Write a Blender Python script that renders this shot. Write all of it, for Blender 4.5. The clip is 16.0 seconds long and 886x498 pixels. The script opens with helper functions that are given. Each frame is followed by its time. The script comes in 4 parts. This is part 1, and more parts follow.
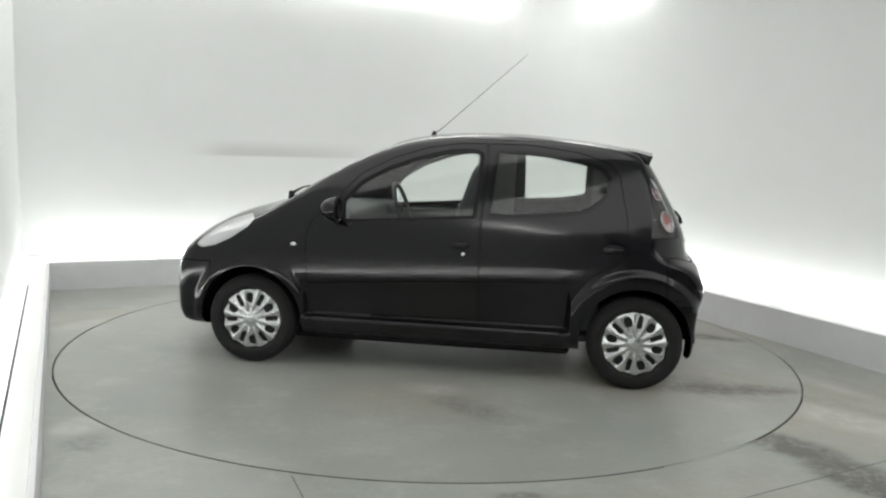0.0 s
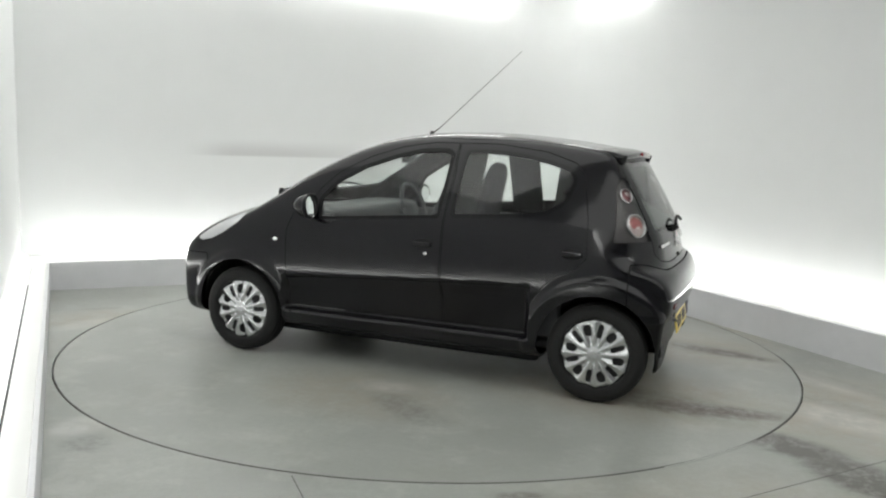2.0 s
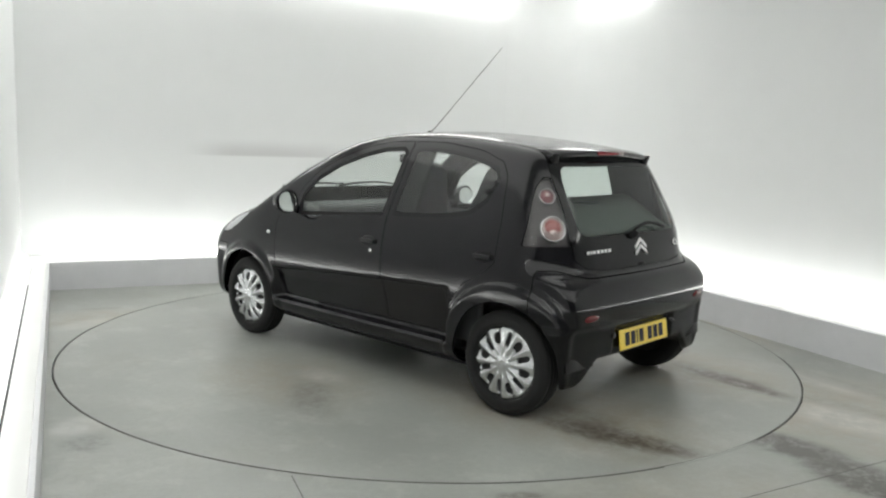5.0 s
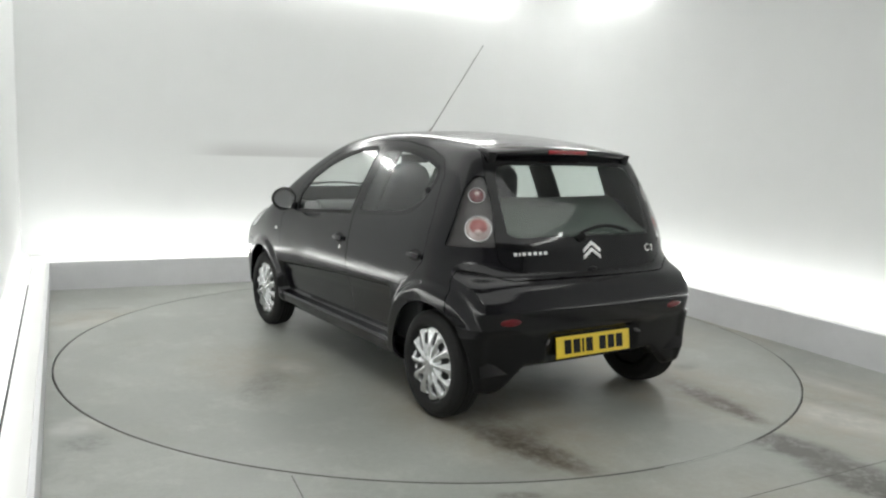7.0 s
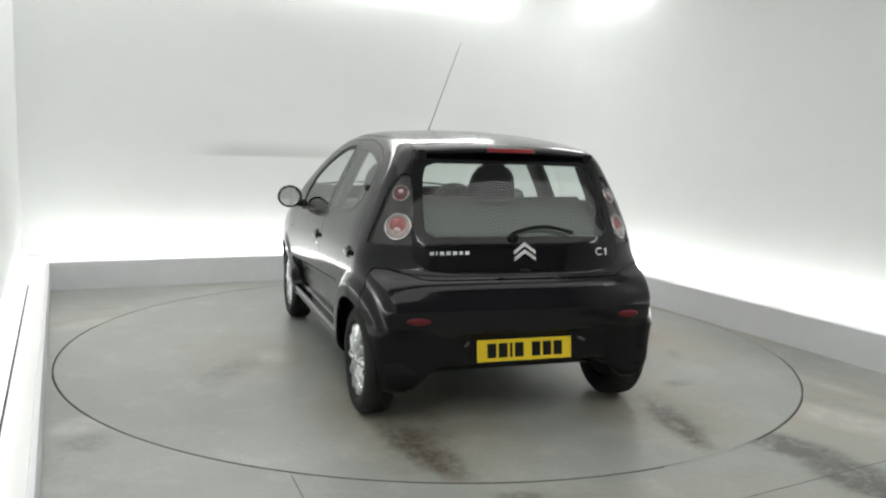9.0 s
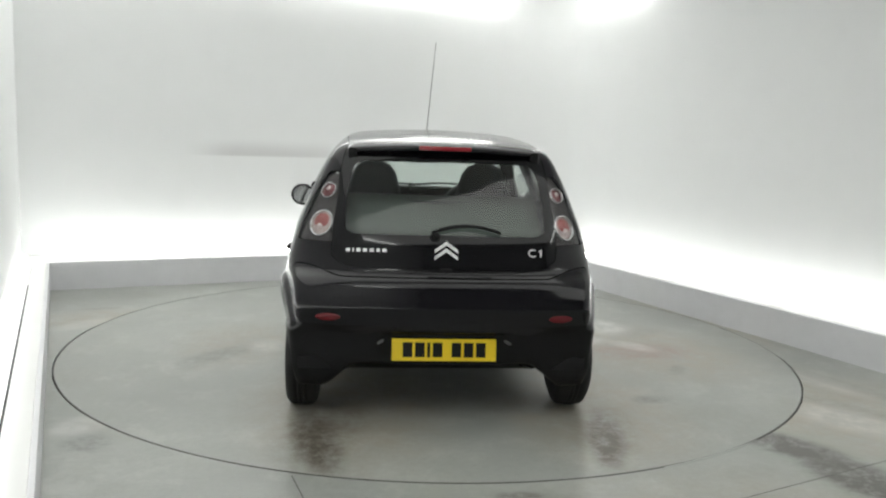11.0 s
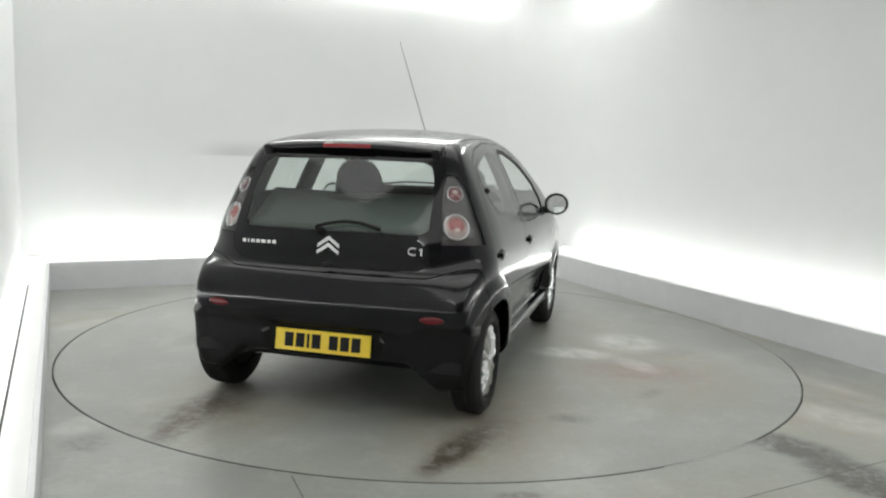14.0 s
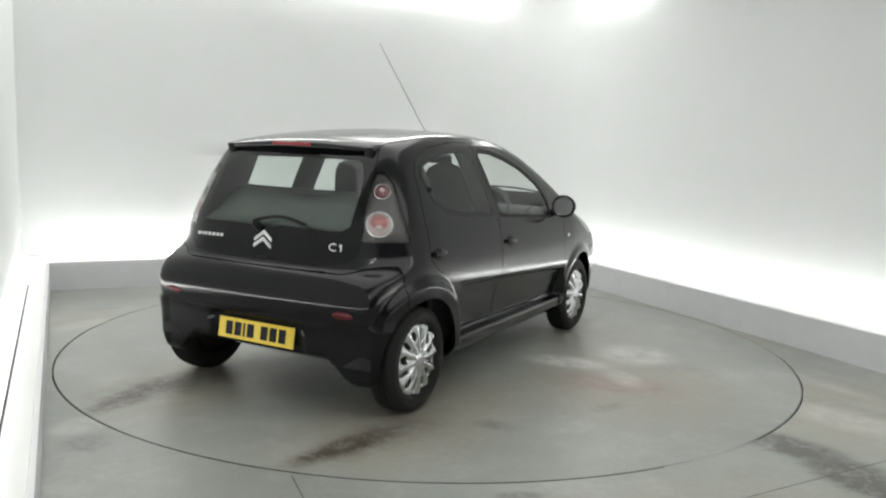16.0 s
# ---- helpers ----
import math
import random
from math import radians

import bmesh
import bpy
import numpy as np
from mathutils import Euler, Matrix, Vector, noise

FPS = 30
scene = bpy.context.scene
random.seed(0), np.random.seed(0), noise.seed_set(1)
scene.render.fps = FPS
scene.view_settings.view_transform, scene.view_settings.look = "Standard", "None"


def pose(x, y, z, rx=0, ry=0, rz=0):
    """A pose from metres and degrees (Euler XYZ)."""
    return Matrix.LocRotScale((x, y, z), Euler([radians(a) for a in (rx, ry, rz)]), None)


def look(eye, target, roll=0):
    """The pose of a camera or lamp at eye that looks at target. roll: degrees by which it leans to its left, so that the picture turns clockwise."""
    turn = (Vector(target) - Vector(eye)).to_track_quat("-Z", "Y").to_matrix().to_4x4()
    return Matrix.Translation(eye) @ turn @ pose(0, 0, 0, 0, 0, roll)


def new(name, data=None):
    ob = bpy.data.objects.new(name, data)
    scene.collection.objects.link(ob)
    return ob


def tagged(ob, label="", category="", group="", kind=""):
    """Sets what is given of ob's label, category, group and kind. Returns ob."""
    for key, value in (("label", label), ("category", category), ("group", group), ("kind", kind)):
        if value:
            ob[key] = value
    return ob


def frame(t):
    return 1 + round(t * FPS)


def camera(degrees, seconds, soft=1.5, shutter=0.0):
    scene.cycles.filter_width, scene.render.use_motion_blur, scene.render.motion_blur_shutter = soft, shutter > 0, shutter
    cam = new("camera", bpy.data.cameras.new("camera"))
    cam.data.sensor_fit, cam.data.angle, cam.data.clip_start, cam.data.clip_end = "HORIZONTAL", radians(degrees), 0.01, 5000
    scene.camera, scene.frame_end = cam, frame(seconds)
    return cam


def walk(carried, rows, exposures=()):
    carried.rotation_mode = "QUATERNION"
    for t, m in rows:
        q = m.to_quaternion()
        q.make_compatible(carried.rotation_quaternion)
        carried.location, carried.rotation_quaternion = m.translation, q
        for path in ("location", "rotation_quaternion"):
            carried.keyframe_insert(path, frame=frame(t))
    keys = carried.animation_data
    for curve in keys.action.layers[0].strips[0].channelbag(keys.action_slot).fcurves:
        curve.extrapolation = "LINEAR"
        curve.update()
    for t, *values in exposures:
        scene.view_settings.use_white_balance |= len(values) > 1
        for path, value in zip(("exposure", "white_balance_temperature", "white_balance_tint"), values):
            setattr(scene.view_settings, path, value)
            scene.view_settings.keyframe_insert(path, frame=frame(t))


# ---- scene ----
cam = camera(57.76, 16.0, soft=2.2)
EYE = Vector((0.0, -5.604, 1.4008))
AIM = EYE + Vector((0.0142384, 0.99138701, -0.13018855))
walk(cam, [(0.0, look(EYE, AIM, 1.894)), (16.0, look(EYE, AIM, 1.894))], [(0.0, 0.0), (16.0, 0.0)])

# ---------------------------------------------------------------- light
world = bpy.data.worlds.new("world")
world.use_nodes = True
world.node_tree.nodes["Background"].inputs["Color"].default_value = (0.8, 0.9, 1.0, 1)
world.node_tree.nodes["Background"].inputs["Strength"].default_value = 0.02
scene.world = world
TUBE_GLOW, STRIP_GLOW, FILL_GLOW, TOP_FILL_GLOW = 9.0, 12.0, 1.06, 1.07

# plan: the bay is turned against the camera's line; a runs along the back wall, b towards it
BAY = 24.8
A_LEFT, A_RIGHT, B_BACK = -2.45, 2.50, 2.70          # faces of the plinth
W_LEFT, W_RIGHT, W_BACK, W_FRONT = -2.69, 2.98, 3.22, -7.2   # walls
PLINTH_H, CEIL = 0.247, 3.2
TABLE_R, TABLE_AT = 2.440, Vector((0.0155, 0.022, 0.0))
TABLE_BAY = Matrix.Rotation(radians(-BAY), 4, 'Z') @ TABLE_AT
bay = pose(0, 0, 0, 0, 0, BAY)


# ---------------------------------------------------------------- materials
def mat(name):
    m = bpy.data.materials.new(name)
    m.use_nodes = True
    return m, m.node_tree.nodes, m.node_tree.links, m.node_tree.nodes["Principled BSDF"]


def plain(name, color, rough=0.5, metal=0.0, coat=0.0, bump=0.0, scale=60.0, vary=0.12, spec=0.5):
    """A surface with fine mottling of its colour and gloss, and a fine bump."""
    m, n, l, b = mat(name)
    tex = n.new("ShaderNodeTexNoise")
    tex.inputs["Scale"].default_value, tex.inputs["Detail"].default_value = scale, 4
    co = n.new("ShaderNodeTexCoord")
    l.new(co.outputs["Object"], tex.inputs["Vector"])
    ramp = n.new("ShaderNodeMix")
    ramp.data_type = "RGBA"
    l.new(tex.outputs["Fac"], ramp.inputs["Factor"])
    ramp.inputs[6].default_value = (*[c * (1 - vary) for c in color], 1)
    ramp.inputs[7].default_value = (*[min(1, c * (1 + vary)) for c in color], 1)
    l.new(ramp.outputs[2], b.inputs["Base Color"])
    b.inputs["Roughness"].default_value, b.inputs["Metallic"].default_value = rough, metal
    b.inputs["Coat Weight"].default_value, b.inputs["Coat Roughness"].default_value = coat, 0.04
    b.inputs["Specular IOR Level"].default_value = spec
    if bump:
        bp = n.new("ShaderNodeBump")
        bp.inputs["Strength"].default_value, bp.inputs["Distance"].default_value = bump, 0.002
        l.new(tex.outputs["Fac"], bp.inputs["Height"])
        l.new(bp.outputs["Normal"], b.inputs["Normal"])
    return m


def glow(name, color, strength):
    m, n, l, b = mat(name)
    b.inputs["Base Color"].default_value = (0.85, 0.86, 0.86, 1)
    b.inputs["Emission Color"].default_value = (*color, 1)
    b.inputs["Emission Strength"].default_value = strength
    return m


def clear(name, tint, rough=0.0, base=0.07):
    """Thin clear pane: what lies behind, tinted, and a mirror image that grows with the slant."""
    m, n, l, b = mat(name)
    n.remove(b)
    tr, gl, mix, lw, pw, ma = (n.new("ShaderNode" + k) for k in ("BsdfTransparent", "BsdfGlossy", "MixShader", "LayerWeight", "Math", "Math"))
    tr.inputs["Color"].default_value = (*tint, 1)
    gl.inputs["Roughness"].default_value = rough
    lw.inputs["Blend"].default_value = 0.5
    pw.operation, ma.operation = "POWER", "MULTIPLY_ADD"
    pw.inputs[1].default_value = 4.5
    ma.inputs[1].default_value, ma.inputs[2].default_value = 0.92, base
    l.new(lw.outputs["Facing"], pw.inputs[0])
    l.new(pw.outputs[0], ma.inputs[0])
    l.new(ma.outputs[0], mix.inputs[0])
    l.new(tr.outputs[0], mix.inputs[1])
    l.new(gl.outputs[0], mix.inputs[2])
    l.new(mix.outputs[0], n["Material Output"].inputs["Surface"])
    return m


def concrete(name, base, blots, rings=()):
    """Worn painted concrete: clouding, scuffs, fine grain, stains and painted sheen at places: (x, y, rx, ry, turn,
    colour, weight).
    """
    m, n, l, b = mat(name)
    co = n.new("ShaderNodeTexCoord")

    def noise_tex(scale, detail=5, rough=0.6):
        t = n.new("ShaderNodeTexNoise")
        t.inputs["Scale"].default_value, t.inputs["Detail"].default_value, t.inputs["Roughness"].default_value = scale, detail, rough
        l.new(co.outputs["Object"], t.inputs["Vector"])
        return t

    def remap(sock, a, z, lo, hi):
        r = n.new("ShaderNodeMapRange")
        r.interpolation_type = "SMOOTHSTEP"
        for k, v in zip(("From Min", "From Max", "To Min", "To Max"), (a, z, lo, hi)):
            r.inputs[k].default_value = v
        l.new(sock, r.inputs["Value"])
        return r.outputs["Result"]

    def blend(fac, c0, c1):
        x = n.new("ShaderNodeMix")
        x.data_type = "RGBA"
        l.new(fac, x.inputs["Factor"])
        for k, c in ((6, c0), (7, c1)):
            if isinstance(c, tuple):
                x.inputs[k].default_value = (*c, 1)
            else:
                l.new(c, x.inputs[k])
        return x.outputs[2]

    def mul(a, k):
        x = n.new("ShaderNodeMath")
        x.operation = "MULTIPLY"
        l.new(a, x.inputs[0])
        if isinstance(k, (int, float)):
            x.inputs[1].default_value = k
        else:
            l.new(k, x.inputs[1])
        return x.outputs[0]

    cloud, mid, grain = noise_tex(0.9, 2, 0.5), noise_tex(4.0, 3, 0.5), noise_tex(130, 3)
    col = blend(remap(cloud.outputs["Fac"], 0.1, 0.9, 0, 1), tuple(c * 0.74 for c in base), tuple(c * 1.22 for c in base))
    col = blend(remap(mid.outputs["Fac"], 0.2, 1.0, 0, 0.22), col, tuple(c * 0.72 for c in base))
    col = blend(remap(grain.outputs["Fac"], 0.35, 0.75, 0, 0.22), col, tuple(c * 0.6 for c in base))
    speck, scuff = noise_tex(28, 8, 0.72), noise_tex(2.2, 9, 0.74)
    col = blend(remap(speck.outputs["Fac"], 0.35, 0.72, 0, 0.30), col, tuple(c * 0.66 for c in base))
    col = blend(remap(scuff.outputs["Fac"], 0.48, 0.72, 0, 0.5), col, tuple(c * 1.35 for c in base))
    patch, fleck = noise_tex(1.7, 5, 0.62), noise_tex(17, 7, 0.8)
    col = blend(remap(patch.outputs["Fac"], 0.52, 0.66, 0, 0.30), col, tuple(c * k for c, k in zip(base, (0.70, 0.67, 0.62))))
    col = blend(remap(fleck.outputs["Fac"], 0.62, 0.74, 0, 0.40), col, tuple(c * 0.5 for c in base))
    ragged = noise_tex(7.0, 8, 0.8)
    for x, y, rx, ry, turn, colour, weight in blots:
        mp = n.new("ShaderNodeMapping")
        mp.vector_type = "TEXTURE"
        mp.inputs["Location"].default_value, mp.inputs["Rotation"].default_value = (x, y, 0), (0, 0, radians(turn))
        mp.inputs["Scale"].default_value = (rx, ry, 1)
        l.new(co.outputs["Object"], mp.inputs["Vector"])
        ln = n.new("ShaderNodeVectorMath")
        ln.operation = "LENGTH"
        l.new(mp.outputs[0], ln.inputs[0])
        fade = remap(ln.outputs["Value"], 0.35, 1.15, 1, 0)
        torn = remap(ragged.outputs["Fac"], 0.25, 0.75, 0.0, 1)
        col = blend(mul(mul(fade, torn), weight), col, colour)
    l.new(col, b.inputs["Base Color"])
    gloss = n.new("ShaderNodeMath")
    gloss.operation = "ADD"
    l.new(remap(cloud.outputs["Fac"], 0.1, 0.9, -0.012, 0.07), gloss.inputs[0])
    gloss.inputs[1].default_value = 0.30
    l.new(gloss.outputs[0], b.inputs["Roughness"])
    b.inputs["Specular IOR Level"].default_value = 0.45
    bp = n.new("ShaderNodeBump")
    bp.inputs["Strength"].default_value, bp.inputs["Distance"].default_value = 0.25, 0.002
    l.new(grain.outputs["Fac"], bp.inputs["Height"])
    l.new(bp.outputs["Normal"], b.inputs["Normal"])
    return m


WALL = plain("white_wall_paint", (0.80, 0.81, 0.81), 0.6, bump=0.05, scale=3.0, vary=0.02)
CEILING = plain("ceiling_paint", (0.62, 0.62, 0.62), 0.7, vary=0.05, scale=2)


def banded_wall():
    """The wall's paint with one long grey band: clean-edged below, fading upwards and to its ends."""
    m = WALL.copy()
    m.name = "white_wall_paint_banded"
    n, l = m.node_tree.nodes, m.node_tree.links
    b = n["Principled BSDF"]
    co, sep = n.new("ShaderNodeTexCoord"), n.new("ShaderNodeSeparateXYZ")
    l.new(co.outputs["Object"], sep.inputs[0])
    fac = None
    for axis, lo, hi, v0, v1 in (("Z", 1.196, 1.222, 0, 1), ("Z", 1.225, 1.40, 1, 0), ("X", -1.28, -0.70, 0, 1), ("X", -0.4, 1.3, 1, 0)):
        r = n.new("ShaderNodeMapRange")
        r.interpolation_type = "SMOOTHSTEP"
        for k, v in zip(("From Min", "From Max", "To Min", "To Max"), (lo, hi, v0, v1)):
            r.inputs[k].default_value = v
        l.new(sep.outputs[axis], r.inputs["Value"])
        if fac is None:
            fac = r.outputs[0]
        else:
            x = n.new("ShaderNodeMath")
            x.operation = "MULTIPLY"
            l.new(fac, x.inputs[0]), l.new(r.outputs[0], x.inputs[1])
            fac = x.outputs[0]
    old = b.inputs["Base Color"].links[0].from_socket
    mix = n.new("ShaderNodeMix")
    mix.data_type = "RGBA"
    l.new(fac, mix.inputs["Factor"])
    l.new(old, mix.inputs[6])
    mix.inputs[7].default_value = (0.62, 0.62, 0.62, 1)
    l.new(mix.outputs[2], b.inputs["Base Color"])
    return m


BANDED = banded_wall()
PLINTH = plain("grey_white_board", (0.74, 0.74, 0.76), 0.55, bump=0.05, scale=9.0, vary=0.06)
LEDGE = plain("white_ledge_paint", (0.82, 0.82, 0.81), 0.5, vary=0.02, scale=4)
TUBE = glow("tube_diffuser", (0.99, 1.0, 0.965), TUBE_GLOW)
STRIP = glow("ceiling_diffuser", (0.99, 1.0, 0.965), STRIP_GLOW)
# glow of the added fill panels overhead
FILL = glow("fill_panel_glow", (0.99, 1.0, 0.965), FILL_GLOW)
TOP_FILL = glow("top_fill_panel_glow", (0.99, 1.0, 0.965), TOP_FILL_GLOW)
EDGE = plain("worn_steel_edge", (0.14, 0.14, 0.13), 0.5, 0.4, vary=0.4, scale=12)
DARK = plain("dark_gap", (0.015, 0.015, 0.015), 0.8)
DOORGREY = plain("grey_shutter", (0.25, 0.255, 0.26), 0.5, vary=0.1, scale=4)
RED, BROWN, SOOT, PALE = (0.30, 0.20, 0.165), (0.088, 0.070, 0.052), (0.14, 0.135, 0.125), (0.78, 0.78, 0.75)
WARM = (0.335, 0.300, 0.235)
GRIME = (0.10, 0.095, 0.085)
CONC = (0.372, 0.388, 0.360)
FLOOR = concrete("worn_floor_paint", CONC, [
    (2.3, -1.3, 1.1, 0.8, -55, WARM, 1.1), (2.2, 1.0, 0.9, 1.2, 0, WARM, 0.9), (-2.5, 0.4, 0.5, 0.4, 30, WARM, 0.9), (1.3, -2.6, 1.0, 0.5, 0, WARM, 0.5),
    (1.77, -1.88, 0.34, 0.17, -48, GRIME, 1.9), (1.97, -2.32, 0.46, 0.22, -62, GRIME, 1.9),
    (0.38, -2.52, 0.13, 0.05, 5, BROWN, 0.9), (-1.54, -2.09, 0.12, 0.14, 30, SOOT, 0.9), (-1.66, -1.86, 0.22, 0.14, 60, PALE, 0.45), (2.26, -1.46, 0.40, 0.22, -50, PALE, 0.55), (2.45, -0.75, 0.45, 0.14, -60, PALE, 0.4), (-2.52, 0.20, 0.30, 0.14, 60, PALE, 0.35),
    (2.55, -0.75, 0.9, 0.10, -62, SOOT, 0.45), (2.35, -1.25, 0.5, 0.12, -50, SOOT, 0.35), (-2.62, 0.75, 0.2, 0.06, 20, BROWN, 0.5)])
TABLE = concrete("turntable_paint", CONC, [
    (-1.45, 0.55, 1.05, 0.60, 0, WARM, 1.1), (-1.45, -0.75, 1.05, 0.60, 0, WARM, 1.1), (-0.2, -1.5, 0.95, 0.75, 20, WARM, 1.2), (-0.1, 1.3, 0.7, 0.5, 0, WARM, 0.8), (0.9, -0.8, 0.8, 0.7, 0, WARM, 0.7),
    (-1.97, 0.69, 0.46, 0.13, 12, BROWN, 1.5), (-1.80, 0.66, 0.55, 0.22, -16, BROWN, 0.6), (-1.92, -0.71, 0.46, 0.105, -13, BROWN, 1.6), (-1.75, -0.76, 0.55, 0.20, -10, BROWN, 0.5),
    # the pale blots beside the red stain paint a white sheen into the colour
    (-0.27, -1.46, 0.24, 0.46, 8, RED, 1.2), (0.04, -1.02, 0.17, 0.34, 10, PALE, 1.0), (0.48, -1.35, 0.34, 0.30, 30, PALE, 0.8), (-0.12, -1.45, 0.22, 0.12, 40, PALE, 0.6),
    (0.3, -1.62, 0.14, 0.22, 30, SOOT, 0.4), (-0.72, -1.55, 0.07, 0.16, 60, SOOT, 0.6),
    (-0.47, 1.43, 0.36, 0.15, -35, SOOT, 0.85), (-0.20, 1.13, 0.22, 0.14, 0, PALE, 0.45), (-1.32, -1.16, 0.09, 0.15, 20, SOOT, 0.8), (1.4, 0.7, 0.6, 0.12, 0, SOOT, 0.25), (1.4, -0.7, 0.6, 0.12, 0, SOOT, 0.3)])


# ---------------------------------------------------------------- mesh helpers
def empty(name, m=None):
    ob = new(name)
    if m is not None:
        ob.matrix_basis = m
    return ob


def part(name, bm, material, parent=None, label="", smooth=False):
    """Links a bmesh as one mesh object, under a thing or a part."""
    me = bpy.data.meshes.new(name)
    bmesh.ops.recalc_face_normals(bm, faces=bm.faces[:])
    bm.to_mesh(me)
    bm.free()
    me.materials.append(material)
    if smooth:
        me.shade_smooth()
    ob = new(name, me)
    ob.parent = parent
    return tagged(ob, label)


def raw(name, verts, faces, material, parent=None, label="", smooth=True):
    me = bpy.data.meshes.new(name)
    me.from_pydata([tuple(v) for v in verts], [], [tuple(f) for f in faces])
    me.materials.append(material)
    if smooth:
        me.shade_smooth()
    me.update()
    ob = new(name, me)
    ob.parent = parent
    return tagged(ob, label)


def box(x0, x1, y0, y1, z0, z1, bevel=0.0, seg=2, bm=None):
    own = bmesh.new()
    bmesh.ops.create_cube(own, size=1, matrix=Matrix.LocRotScale(((x0 + x1) / 2, (y0 + y1) / 2, (z0 + z1) / 2), None, (x1 - x0, y1 - y0, z1 - z0)))
    if bevel:
        bmesh.ops.bevel(own, geom=own.edges[:], offset=bevel, segments=seg, profile=0.5, affect="EDGES")
    if bm is None:
        return own
    tmp = bpy.data.meshes.new("tmp")
    own.to_mesh(tmp)
    own.free()
    bm.from_mesh(tmp)
    bpy.data.meshes.remove(tmp)
    return bm


def lathe(profile, seg=48, axis="y"):
    """Turns (radius, along) pairs about an axis."""
    bm = bmesh.new()
    rings = []
    for r, h in profile:
        ring = []
        for i in range(seg):
            a = 2 * math.pi * i / seg
            c, s = r * math.cos(a), r * math.sin(a)
            ring.append(bm.verts.new((c, h, s) if axis == "y" else (c, s, h)))
        rings.append(ring)
    for p, q in zip(rings, rings[1:]):
        for i in range(seg):
            bm.faces.new((p[i], p[(i + 1) % seg], q[(i + 1) % seg], q[i]))
    return bm


def tube(points, radius, seg=8, bm=None):
    """A round bar through points; radius may be a list."""
    bm = bm or bmesh.new()
    pts = [Vector(p) for p in points]
    rad = radius if isinstance(radius, (list, tuple)) else [radius] * len(pts)
    rings = []
    for i, p in enumerate(pts):
        d = (pts[min(i + 1, len(pts) - 1)] - pts[max(i - 1, 0)]).normalized()
        u = d.orthogonal().normalized() if not rings else (u - d * u.dot(d)).normalized()
        w = d.cross(u)
        rings.append([bm.verts.new(p + (u * math.cos(k * 2 * math.pi / seg) + w * math.sin(k * 2 * math.pi / seg)) * rad[i]) for k in range(seg)])
    for a, b in zip(rings, rings[1:]):
        for k in range(seg):
            bm.faces.new((a[k], a[(k + 1) % seg], b[(k + 1) % seg], b[k]))
    bm.faces.new(rings[0][::-1])
    bm.faces.new(rings[-1])
    return bm


def structure(ob, label, category):
    ob.matrix_basis = bay
    return tagged(ob, label, category, kind="structure")


def fixture(name, bm, material, label, category, group):
    ob = part(name, bm, material)
    ob.matrix_basis = bay
    return tagged(ob, label, category, group)


